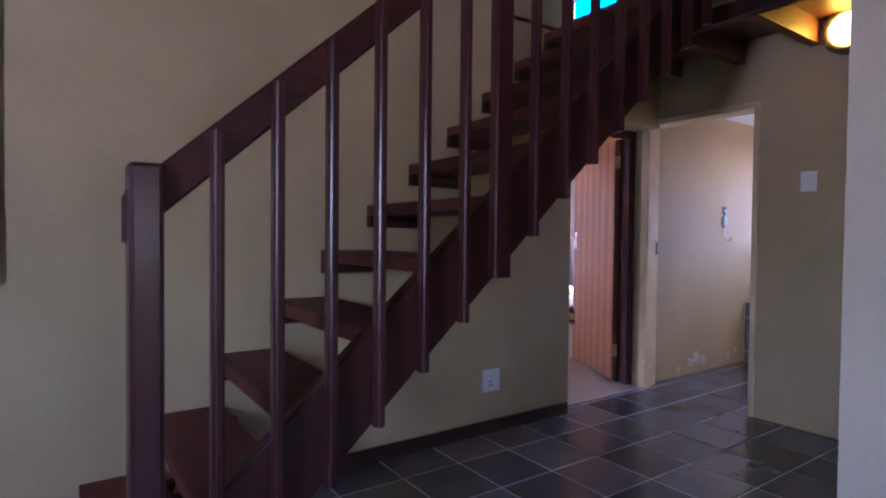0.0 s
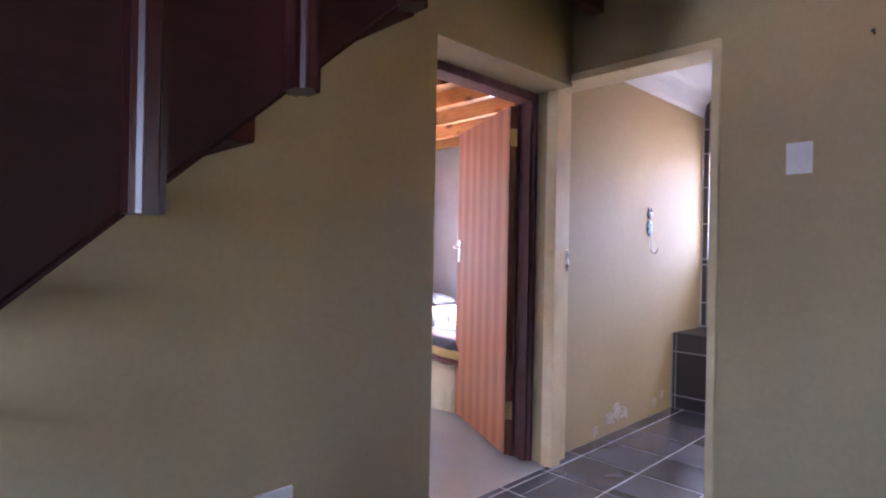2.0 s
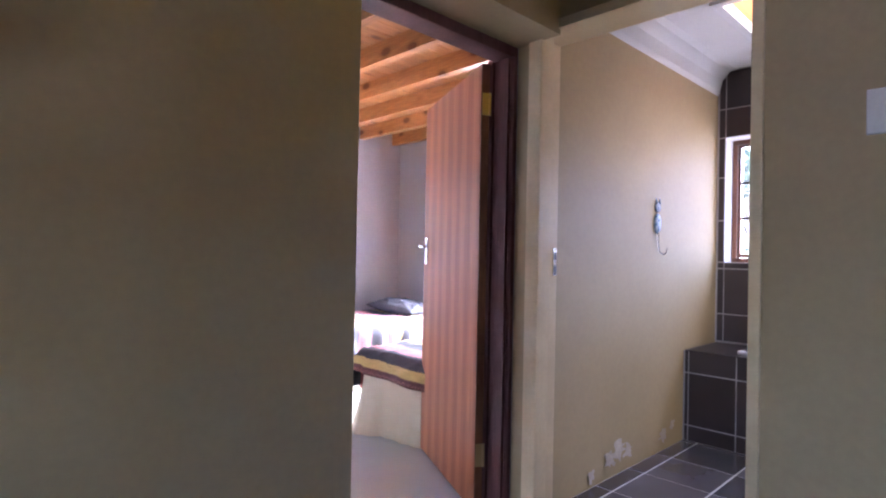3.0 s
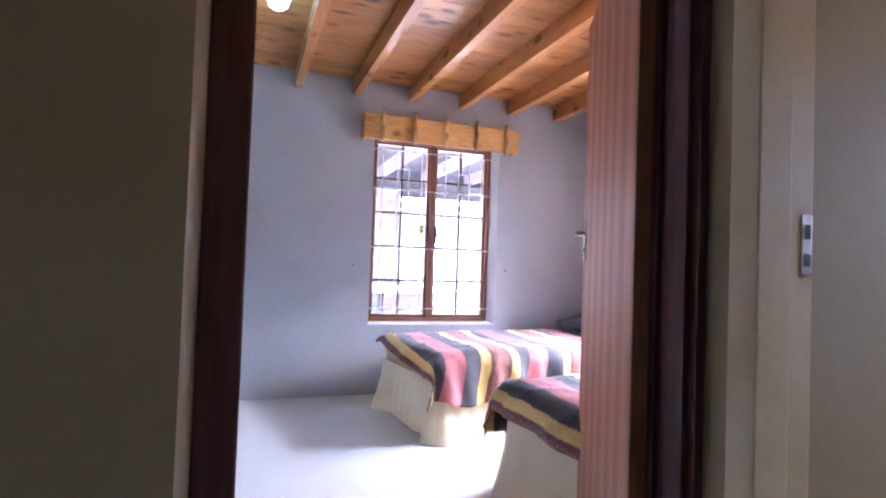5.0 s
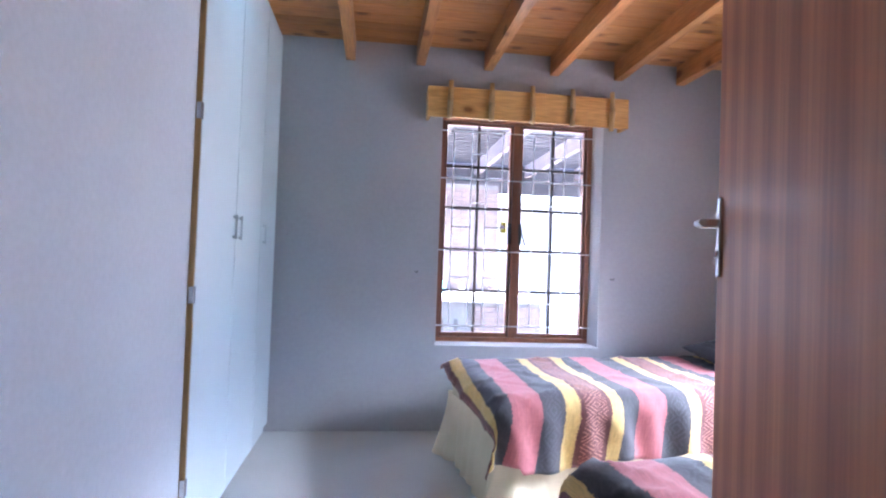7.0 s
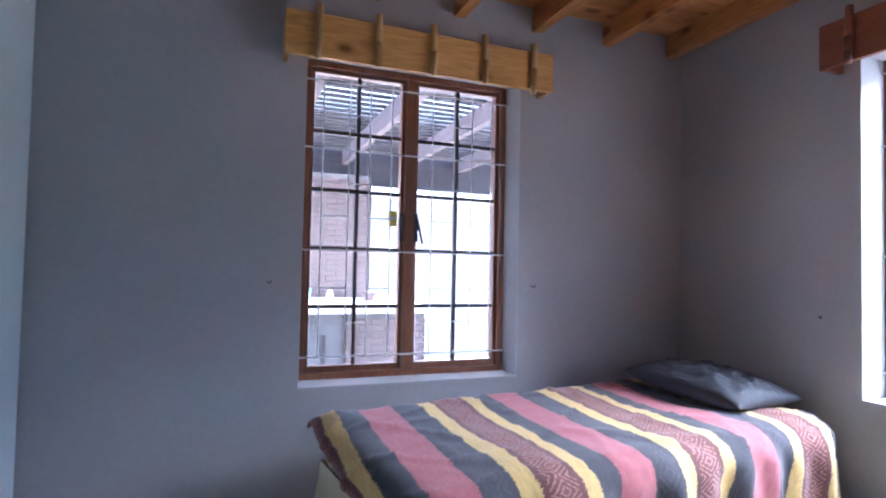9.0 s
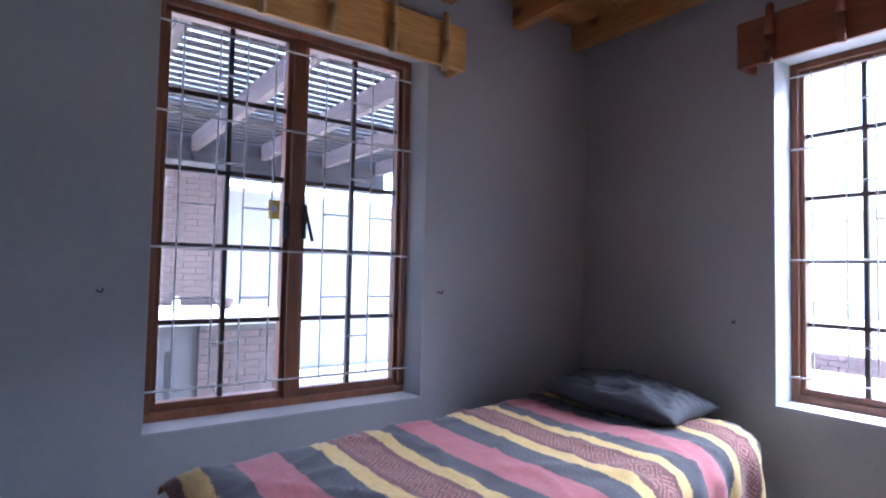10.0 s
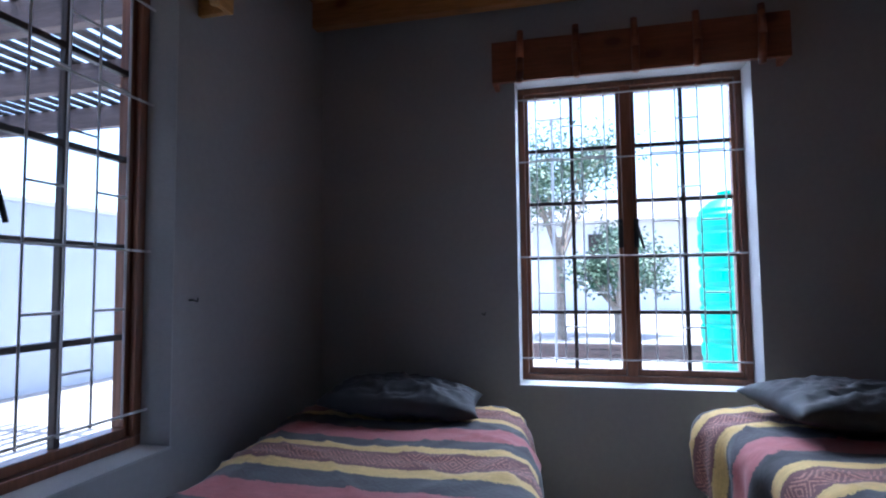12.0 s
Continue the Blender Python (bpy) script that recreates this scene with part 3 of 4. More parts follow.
cottage_window("window_1", NW[1] - NW[0], NW[3] - NW[2], pose(NW[0], N_GLASS, NW[2]), "wooden cottage-pane casement window with dark glazing bars")
cottage_window("window_2", EW[1] - EW[0], EW[3] - EW[2], pose(E_GLASS, EW[1], EW[2], 0, 0, -90), "wooden cottage-pane casement window with dark glazing bars")
cottage_window("window_3", BW[1] - BW[0], BW[3] - BW[2], pose(3.62, BW[1], BW[2], 0, 0, -90), "wooden bathroom window with glazing bars", False, 3, 3, 2, BATH_GLASS)
cottage_window("window_4", 1.0, 0.87, pose(3.50, 3.75, 4.25, 0, 0, -90), "upper storey wooden window with blue tinted panes", False, 2, 3, 1, BLUE_GLASS)
part("sticker", blocks((NW[0] + 0.43, NW[0] + 0.475, N_GLASS - 0.006, N_GLASS - 0.003, 1.31, 1.385)), YELLOW)
tagged(bpy.data.objects["sticker"], "small yellow sticker on the window pane", "sticker")
bm = bmesh.new()
bmesh.ops.create_circle(bm, cap_ends=True, segments=14, radius=0.013, matrix=pose(NW[0] + 0.4525, N_GLASS - 0.007, 1.35, 90))
part("emblem", bm, PLASTIC, bpy.data.objects["sticker"])


def pelmet(m, w, label, board=None):
    """A pine box board over a window with round battens tied across it. Local x along the wall, y out of the room."""
    p = thing("pelmet", m, label, "pelmet", "pelmets over the windows")
    h = 0.195
    part("front_board", blocks((0, w, 0, 0.022, 0, h), bevel=0.004), board or PINE_PALE, p)
    for x in (0.0, w - 0.022):
        part("end_board", blocks((x, x + 0.022, 0.022, 0.13, 0.002, h - 0.002), bevel=0.003), board or PINE_PALE, p)
    for i in range(5):
        x = w * (0.105 + 0.20 * i)
        bm = bmesh.new()
        rod(bm, (x, -0.014, -0.012 - 0.014 * (i == 4)), (x + 0.004, -0.014, 0.10), 0.0155, 12, 0.0185)
        rod(bm, (x + 0.004, -0.014, 0.10), (x + 0.003, -0.012, h + 0.034), 0.0185, 12, 0.0145)
        for v in bm.verts:
            v.co.x += 0.003 * math.sin(v.co.z * 40 + i)
        part("batten", bm, board or PINE_PALE_Z, p, smooth=True)
    return p


pelmet(pose(1.135, N_FACE - 0.13, 2.02), 1.335, "pale knotty pine pelmet with round battens")
pelmet(pose(E_FACE - 0.13, 3.50, 2.0, 0, 0, -90), 1.26, "orange knotty pine pelmet with round battens, backlit shade in its colour", PINE_BACKLIT)

# plastered reveals of the windows
REVEAL = noisy("pale_reveal_paint", (0.40, 0.40, 0.405), (0.46, 0.46, 0.46), 3.0, 80, 0.7, 0.1, 0.003)
e = 0.003


def splayed(bm, section, axis, a, b):
    """A three-sided plaster fillet: its section swept from a to b, upright or along the wall."""
    ends = []
    for d in (a, b):
        ends.append([bm.verts.new((p, q, d) if axis == "z" else (d, q, p)) for p, q in section])
    n = len(section)
    for k in range(n):
        bm.faces.new((ends[0][k], ends[0][(k + 1) % n], ends[1][(k + 1) % n], ends[1][k]))
    bm.faces.new(ends[0][::-1])
    bm.faces.new(ends[1])
    bmesh.ops.recalc_face_normals(bm, faces=bm.faces)


bm = blocks((NW[0] - 0.001, NW[0] + e, N_FACE - 0.001, 4.4875, NO[2] + 0.03, NW[3] - e), (NO[0], NO[1], N_FACE - 0.001, 4.4875, NW[3] - e, NW[3] + 0.001))
splayed(bm, [(NO[1] + 0.002, N_FACE - 0.001), (NO[1] + 0.002, 4.4875), (NW[1] - 0.002, 4.4875), (NO[1] - 0.004, N_FACE - 0.001)], "z", NO[2] + 0.002, NW[3] - e)
splayed(bm, [(NO[2] - 0.002, N_FACE - 0.005), (NO[2] - 0.002, 4.4875), (NW[2] + 0.003, 4.4875), (NO[2] + 0.006, N_FACE - 0.005)], "x", NO[0], NO[1])
structure("trim_reveal_north", bm, REVEAL, "pale painted plaster reveal of the window", "reveal")
structure("trim_reveal_east", blocks((E_FACE - 0.001, 3.599, EW[0] - 0.001, EW[0] + e, EW[2] + e, EW[3] - e), (E_FACE - 0.001, 3.599, EW[1] - e, EW[1] + 0.001, EW[2] + e, EW[3] - e),
                                     (E_FACE - 0.006, 3.599, EW[0], EW[1], EW[2] - 0.001, EW[2] + e), (E_FACE - 0.001, 3.599, EW[0], EW[1], EW[3] - e, EW[3] + 0.001)), REVEAL, "pale painted plaster reveal of the window", "reveal")

# ---- doors ----
door_frame = thing("door_frame", pose(0, 0, 0), "dark varnished wooden door frame in the deep opening", "door frame", "", "structure")
part("jamb", blocks((0.246, 0.312, 0.965, 1.075, 0, 2.045), bevel=0.005), DOOR_FRAME, door_frame)
part("jamb", blocks((1.205, 1.23, 0.965, 1.075, 0, 2.045), bevel=0.004), DOOR_FRAME, door_frame)
part("head", blocks((0.312, 1.205, 0.965, 1.075, 2.0, 2.045), bevel=0.005), DOOR_FRAME, door_frame)
part("rebate", blocks((1.192, 1.232, 1.0755, 1.105, 0, 2.04), bevel=0.002), DOOR_FRAME, door_frame)
part("stop", blocks((1.190, 1.205, 0.985, 1.035, 0, 2.0), bevel=0.003), DOOR_FRAME, door_frame)


def flush_door(m, w, h):
    """An open flush door; local x from the hinge outwards, y its thickness."""
    d = thing("door_1", m, "open sapele veneer flush door with chrome lever handle", "door", "", "structure")
    part("leaf", blocks((0.003, w - 0.003, 0.0, 0.038, 0, h), bevel=0.0015), VENEER, d)
    part("edge_strip", blocks((-0.004, 0.003, 0.001, 0.037, 0.001, h - 0.001), bevel=0.001), LIPPING, d, "dark red hardwood lipping")
    part("edge_strip", blocks((w - 0.003, w + 0.003, 0.001, 0.037, 0.001, h - 0.001), bevel=0.001), LIPPING, d, "dark red hardwood lipping")
    for side, y0, y1 in ((1, 0.038, 0.046), (-1, -0.008, 0.0)):
        plate = part("handle_plate", blocks((w - 0.082, w - 0.044, y0, y1, 1.072, 1.225), bevel=0.003), CHROME, d, "chrome handle plate")
        bm = bmesh.new()
        yb = y1 if side > 0 else y0
        rod(bm, (w - 0.063, yb - side * 0.004, 1.175), (w - 0.063, yb + side * 0.034, 1.175), 0.009, 12)
        rod(bm, (w - 0.056, yb + side * 0.034, 1.175), (w - 0.160, yb + side * 0.036, 1.170), 0.0085, 12, 0.0065)
        rod(bm, (w - 0.063, yb - side * 0.002, 1.115), (w - 0.063, yb + side * 0.005, 1.115), 0.007, 12)
        part("lever", bm, CHROME, plate, "chrome lever")
    for z in (0.25, 1.80):
        bm = blocks((-0.007, -0.003, 0.004, 0.034, z - 0.05, z + 0.05), bevel=0.001)
        rod(bm, (-0.008, 0.0, z - 0.05), (-0.008, 0.0, z + 0.05), 0.006, 10)
        part("hinge", bm, BRASS, d, "brass butt hinge")
    return d


flush_door(pose(1.188, 1.090, 0.012, 0, 0, 63.8), 0.855, 1.98)

bath_frame = thing("door_frame", pose(0, 0, 0), "cream painted frame of the open bathroom doorway", "door frame", "", "structure")
part("jamb", blocks((1.215, 1.30, 0.830, 0.897, -0.006, 2.068), (1.30, 1.395, 0.858, 0.897, -0.006, 2.068), bevel=0.004), FRAME_CREAM, bath_frame)
part("jamb", blocks((1.215, 1.395, 0.0, 0.035, -0.006, 2.068), bevel=0.004), FRAME_CREAM, bath_frame)
part("head", blocks((1.215, 1.395, 0.0, 0.895, 2.068, 2.108), bevel=0.004), FRAME_CREAM, bath_frame)
part("strike_plate", blocks((1.36, 1.388, 0.854, 0.859, 1.06, 1.18), bevel=0.001), CHROME, bath_frame, "steel strike plate")
part("strike_hole", blocks((1.366, 1.382, 0.853, 0.855, 1.075, 1.10), (1.366, 1.382, 0.853, 0.855, 1.13, 1.16)), IRON, bath_frame)

# ---- stairs ----
TREAD_X, TREAD_Z, GO, RISE = -1.786, 0.861, 0.2505, 0.23
SLOPE = 0.148 / 0.162
stairs = thing("staircase", pose(0, 0, 0), "dark red varnished open-tread wooden staircase with balustrade", "stairs")
for k in range(-3, 8):
    x, z = TREAD_X + GO * k, TREAD_Z + RISE * k
    part("tread", blocks((x, x + 0.29, -0.255, 0.752, z - 0.028, z + 0.028), bevel=0.006), TREAD_WOOD, stairs)
    # the bearer along the wall
    zt = z - 0.03
    bm = bmesh.new()
    ring = [(x, zt), (x, zt - 0.055), (x + 0.324, zt - 0.055), (x + 0.345, zt)]
    a, b = [bm.verts.new((px, 0.705, pz)) for px, pz in ring], [bm.verts.new((px, 0.7495, pz)) for px, pz in ring]
    for j in range(len(ring)):
        bm.faces.new((a[j], a[(j + 1) % len(ring)], b[(j + 1) % len(ring)], b[j]))
    bm.faces.new(a[::-1])
    bm.faces.new(b)
    bmesh.ops.recalc_face_normals(bm, faces=bm.faces)
    part("tread_bearer", bm, RAIL_WOOD, stairs)


def slanted(x0, x1, y0, y1, low, high, x_ref, z_ref):
    """A board that climbs with the stairs; low and high are offsets from the pitch line, ends cut plumb."""
    bm = bmesh.new()
    pts = []
    for x in (x0, x1):
        zc = z_ref + (x - x_ref) * SLOPE
        pts.append([bm.verts.new((x, yy, zc + o)) for yy, o in ((y0, low), (y1, low), (y1, high), (y0, high))])
    a, b = pts
    for i in range(4):
        bm.faces.new((a[i], a[(i + 1) % 4], b[(i + 1) % 4], b[i]))
    bm.faces.new(a[::-1])
    bm.faces.new(b)
    bmesh.ops.recalc_face_normals(bm, faces=bm.faces)
    bmesh.ops.bevel(bm, geom=bm.edges[:], offset=0.008, segments=3, affect="EDGES")
    return bm


# the pitch line runs through the low tips of the balusters
XR, ZR = -1.773, 0.605
part("string_board", slanted(-2.42, 0.03, -0.305, -0.255, 0.018, 0.33, XR, ZR), RAIL_WOOD, stairs)
part("handrail", slanted(-2.47, 0.05, -0.315, -0.25, 1.195, 1.325, XR, ZR), RAIL_WOOD, stairs)
for i in range(-3, 12):
    x = XR + (0.162 if i > 0 else 0.158) * i
    z = ZR + 0.148 * i
    bm = bmesh.new()
    w = 0.082 if i == 3 else 0.030
    block(bm, x - (0.058 if i == 3 else w), x + (0.024 if i == 3 else 0.002), -0.352, -0.306, z, z + 1.30)
    bmesh.ops.bevel(bm, geom=[ed for ed in bm.edges if abs(ed.verts[0].co.z - ed.verts[1].co.z) > 0.5], offset=0.010, segments=3, affect="EDGES")
    part("baluster", bm, STAIR_WOOD, stairs)
part("newel_post", blocks((-2.462, -2.385, -0.345, -0.25, -0.002, 1.365), bevel=0.012), STAIR_WOOD, stairs)

# ---- bedroom things ----
cup = thing("wardrobe", pose(0, 0, 0), "white built-in wardrobe with flush doors up to the ceiling", "wardrobe")
part("carcass", blocks((-0.40, 0.185, 2.86, N_FACE - 0.004, 0.0, CEIL - 0.005)), CUPBOARD_WHITE, cup)
part("edge_lipping", blocks((0.186, 0.214, 2.851, 2.859, 0.0, CEIL - 0.005), (0.186, 0.2085, 2.866, 2.877, 0.03, CEIL - 0.01), bevel=0.0015), PINE_PALE_Z, cup, "brown wooden lipping")
for y0, y1, hy in ((2.88, 3.416, 3.375), (3.424, 3.962, 3.465), (3.97, 4.405, 4.03)):
    dr = part("door", blocks((0.188, 0.210, y0, y1, 0.06, CEIL - 0.02), bevel=0.003), CUPBOARD_WHITE, cup)
    bm = blocks((0.222, 0.232, hy - 0.009, hy + 0.009, 1.165, 1.275), (0.209, 0.224, hy - 0.008, hy + 0.008, 1.168, 1.182), (0.209, 0.224, hy - 0.008, hy + 0.008, 1.258, 1.272), bevel=0.003)
    part("handle", bm, CUPBOARD_WHITE, dr, "white bar handle")
part("plinth", blocks((0.13, 0.17, 2.87, 4.40, 0.0, 0.055)), CUPBOARD_WHITE, cup)
for z in (0.28, 0.95, 1.60, 2.25):
    bm = blocks((0.198, 0.2175, 2.846, 2.866, z - 0.03, z + 0.03), bevel=0.002)
    part("hinge", bm, CHROME, cup, "steel hinge")


def drape(name, L, W, top, hang_foot, hang_side, hang_far, seed, mat, shift=0.0, skew=0.0):
    """A blanket laid a little askew over a bed: a fine grid along its length and width, falling over the foot and the sides in folds. UV in metres."""
    bm = bmesh.new()
    uv = bm.loops.layers.uv.new("uv")
    us = np.arange(-hang_foot, L + 0.001, 0.018)
    vs = np.arange(-hang_side, W + hang_far + 0.001, 0.018)
    rad, inset = 0.10, 0.055
    grid = []
    for laid in us:
        row = []
        for v in vs:
            u = laid + skew * (v - W / 2)
            def fold(d):
                # distance past an edge: how far out, how far down
                if d <= 0:
                    return 0.0, 0.0
                a = min(d / rad, math.pi / 2)
                down = rad * (1 - math.cos(a)) + max(0, d - rad * math.pi / 2)
                return rad * math.sin(a), down
            ou, du = fold(inset - u)
            ov, dv = fold(inset - v) if v < W / 2 else fold(v - W + inset)
            x = max(u, inset) - ou
            yy = min(max(v, inset), W - inset) + (-ov if v < W / 2 else ov)
            down = max(du, dv) if (du == 0 or dv == 0) else math.hypot(du, dv) * 0.92
            n = noise.noise(Vector((u * 3.2 + seed, v * 3.2, 0.3))) * 0.009 + noise.noise(Vector((u * 9 + seed, v * 9, 4.1))) * 0.003 + noise.noise(Vector((u * 26 + seed, v * 26, 1.7))) * 0.0022
            # creases: narrow ridges that run slantwise
            cr = 1 - abs(noise.noise(Vector((u * 4.0 + v * 3.0 + seed, v * 1.3 - u * 1.0, 7.7)))) * 5
            cr2 = 1 - abs(noise.noise(Vector((u * 3.0 - v * 5.0, v * 1.0 + u * 2.0 + seed, 2.2)))) * 6
            ridge = 0.010 * max(0.0, cr) ** 3 + 0.009 * max(0.0, cr2) ** 3
            sag = -0.012 * (1 - math.cos(2 * math.pi * min(max(v / W, 0), 1))) * 0.3
            z = top - down + n + sag + ridge * (1 if down < 0.03 else 0.2)
            wave = 0.016 * math.sin(u * 15 + seed + 1.5 * v) + 0.012 * math.sin(u * 37 + 2 * seed + 6 * v)
            if dv > 0.02:
                z += 0.018 * math.sin(u * 9 + seed * 3) * min(1, dv * 4)
                yy += (-1 if v < W / 2 else 1) * (wave * min(1, dv * 6) + 0.7 * ridge + 0.012)
            if du > 0.02:
                x -= (0.012 * math.sin(v * 17 + seed) + 0.012) * min(1, du * 5) + ridge
            if du > 0 and dv > 0:
                # the loose corner swings outwards
                s = min(du, dv)
                x -= s * 0.16
                yy += (-1 if v < W / 2 else 1) * s * 0.12
            row.append((bm.verts.new((x, yy, max(z, 0.02))), laid, v))
        grid.append(row)
    for i in range(len(us) - 1):
        for j in range(len(vs) - 1):
            q = (grid[i][j], grid[i + 1][j], grid[i + 1][j + 1], grid[i][j + 1])
            fc = bm.faces.new([p[0] for p in q])
            fc.smooth = True
            for lp, p in zip(fc.loops, q):
                lp[uv].uv = (p[1] + shift, p[2])
    me = bpy.data.meshes.new(name)
    bm.to_mesh(me)
    bm.free()
    me.materials.append(mat)
    ob = new(name, me)
    sol = ob.modifiers.new("thickness", "SOLIDIFY")
    sol.thickness, sol.offset = 0.006, 1.0
    return ob


def valance(L, W, z1, seed):
    """The cloth skirt round a bed base: gathered folds that flare at the floor."""
    bm = bmesh.new()
    path = []
    step = 0.02
    for a, b in (((L, 0), (0, 0)), ((0, 0), (0, W)), ((0, W), (L, W))):
        d = math.hypot(b[0] - a[0], b[1] - a[1])
        n = int(d / step)
        nx, ny = (b[1] - a[1]) / d, -(b[0] - a[0]) / d
        for i in range(n):
            f = i / n
            path.append((a[0] + (b[0] - a[0]) * f, a[1] + (b[1] - a[1]) * f, -nx, -ny))
    cols = []
    s = 0.0
    for i, (x, y, nx, ny) in enumerate(path):
        s += step
        col = []
        for k in range(8):
            h = k / 7
            flare = (1 - h) ** 1.5
            cd = min(math.hypot(x, y), math.hypot(x, y - W))
            corner = max(0.0, 1 - cd / 0.2) * 0.08 * flare
            flare = (1 - h) ** 1.1
            o = flare * (0.016 + 0.028 * noise.noise(Vector((s * 4.5, seed, 1.0))) + 0.016 * noise.noise(Vector((s * 15, seed, 5.0)))) + flare * (0.012 + 0.014 * math.sin(s * 21 + seed) * noise.noise(Vector((s * 2.1, seed, 0))) * 2 + 0.006 * math.sin(s * 57)) + corner
            col.append(bm.verts.new((x + nx * o, y + ny * o, 0.004 + h * (z1 - 0.004))))
        cols.append(col)
    for a, b in zip(cols, cols[1:]):
        for k in range(7):
            bm.faces.new((a[k], b[k], b[k + 1], a[k + 1])).smooth = True
    bmesh.ops.recalc_face_normals(bm, faces=bm.faces)
    return bm


def pillow(name, m, lx, ly, h, seed, label):
    """A soft pillow in a grey case: puffed, with pinched corners and creases."""
    bm = bmesh.new()
    n, k = 64, 48
    sheets = []
    for side in (1, -1):
        g = []
        for i in range(n + 1):
            row = []
            for j in range(k + 1):
                a, b = 2 * i / n - 1, 2 * j / k - 1
                puff = (max(0, 1 - a * a) ** 0.42) * (max(0, 1 - b * b) ** 0.42)
                pin = 1 - 0.06 * (1 - abs(a) ** 2) * abs(b) ** 4
                pin2 = 1 - 0.07 * (1 - abs(b) ** 2) * abs(a) ** 4
                cr = 0.010 * max(0.0, 1 - 6 * abs(noise.noise(Vector((a * 3 + b * 2 + seed, b * 2 - a, 3.3))))) - 0.012 * max(0.0, 1 - 6 * abs(noise.noise(Vector((a * 2 - b * 3 + seed, b * 1.5, 6.3))))) + noise.noise(Vector((a * 3 + seed, b * 3, side))) * 0.016 + noise.noise(Vector((a * 9 + seed, b * 4, side))) * 0.012 + noise.noise(Vector((a * 5 + seed, b * 13, side))) * 0.006
                z = side * puff * h * (0.62 if side > 0 else 0.38) + cr * puff
                row.append((a * lx / 2 * pin2, b * ly / 2 * pin, z))
            g.append(row)
        sheets.append(g)
    lookup = {}
    for si, g in enumerate(sheets):
        for i in range(n + 1):
            for j in range(k + 1):
                edge = i in (0, n) or j in (0, k)
                key = (i, j) if edge else (si, i, j)
                if key not in lookup:
                    x, y, z = g[i][j]
                    lookup[key] = bm.verts.new((x, y, 0 if edge else z))
        for i in range(n):
            for j in range(k):
                ks = []
                for (p, q) in ((i, j), (i + 1, j), (i + 1, j + 1), (i, j + 1)):
                    ks.append(lookup[(p, q) if (p in (0, n) or q in (0, k)) else (si, p, q)])
                f = bm.faces.new(ks if si == 0 else ks[::-1])
                f.smooth = True
    ob = part(name, bm, PILLOW)
    ob.matrix_world = m
    return tagged(ob, label, "pillow", "pillows on the beds")


def make_bed(m, L, W, top, label):
    b = thing("bed", m, label, "bed", "single beds")
    part("base", blocks((0.02, L - 0.02, 0.02, W - 0.02, 0.06, top - 0.20), bevel=0.01), SKIRT, b)
    part("mattress", blocks((0.0, L, 0.0, W, top - 0.20, top - 0.02), bevel=0.075), SKIRT, b, smooth=True)
    part("valance", valance(L, W, top - 0.17, 3.0 + L), SKIRT, b, "cream cloth valance in loose folds")
    for x in (0.12, L - 0.12):
        for y in (0.1, W - 0.1):
            bm = bmesh.new()
            rod(bm, (x, y, 0.0), (x, y, 0.062), 0.025, 10)
            part("leg", bm, IRON, b)
    return b


BED1 = pose(1.42, 3.165, 0, 0, 0, 8.0)
BED2 = pose(1.615, 1.43, 0, 0, 0, 8.0)
make_bed(BED1, 1.93, 0.90, 0.52, "single bed with cream valance below the window")
make_bed(BED2, 1.85, 0.95, 0.53, "single bed with cream valance near the door")
bl = drape("blanket", 1.88, 0.90, 0.528, 0.11, 0.30, 0.08, 1.0, BLANKET, 0.035, 0.14)
bl.matrix_world = BED1
tagged(bl, "striped woven blanket in maroon, straw, slate and rose", "blanket", "striped blankets")
bl = drape("blanket", 1.83, 0.95, 0.536, 0.18, 0.12, 0.29, 5.3, BLANKET, 0.10, 0.05)
bl.matrix_world = BED2
tagged(bl, "striped woven blanket in maroon, straw, slate and rose", "blanket", "striped blankets")
pillow("pillow", pose(3.05, 3.85, 0.585, 0, -4, 97), 0.64, 0.44, 0.145, 2.0, "dark grey pillow on the striped blanket")
pillow("pillow", pose(3.08, 2.12, 0.60, 0, -4, 98), 0.76, 0.48, 0.16, 8.0, "dark grey pillow on the striped blanket")


def wall_hook(m):
    """A small screw hook left in the wall."""
    bm = bmesh.new()
    rod(bm, (0, 0, 0), (0, -0.02, 0), 0.003, 8)
    rod(bm, (0, -0.02, 0), (0.012, -0.026, -0.006), 0.0025, 8)
    rod(bm, (0.012, -0.026, -0.006), (0.016, -0.024, 0.008), 0.0025, 8)
    o = part("cup_hook", bm, IRON)
    o.matrix_world = m
    return tagged(o, "small dark screw hook in the wall", "hook", "curtain hooks")


cl = thing("ceiling_lamp", pose(0.42, 3.2, CEIL, 180), "small round ceiling lamp glowing cool white", "lamp")
bm = bmesh.new()
turned(bm, [(0.07, 0.0), (0.072, 0.02), (0.062, 0.026), (0.058, 0.018)], 28)
part("base_ring", bm, CERAMIC, cl, smooth=True)
bm = bmesh.new()
turned(bm, [(0.058, 0.01), (0.06, 0.035), (0.05, 0.065), (0.03, 0.083), (0.008, 0.09)], 28)
part("diffuser", bm, BULB_GLOW, cl, "glowing cool white glass", smooth=True)
wall_hook(pose(0.193, 2.42, 2.02, 0, 0, 90))
wall_hook(pose(2.43, N_FACE + 0.002, 1.02))
wall_hook(pose(1.10, N_FACE + 0.002, 1.03))
wall_hook(pose(E_FACE + 0.002, 3.58, 0.92, 0, 0, -90))

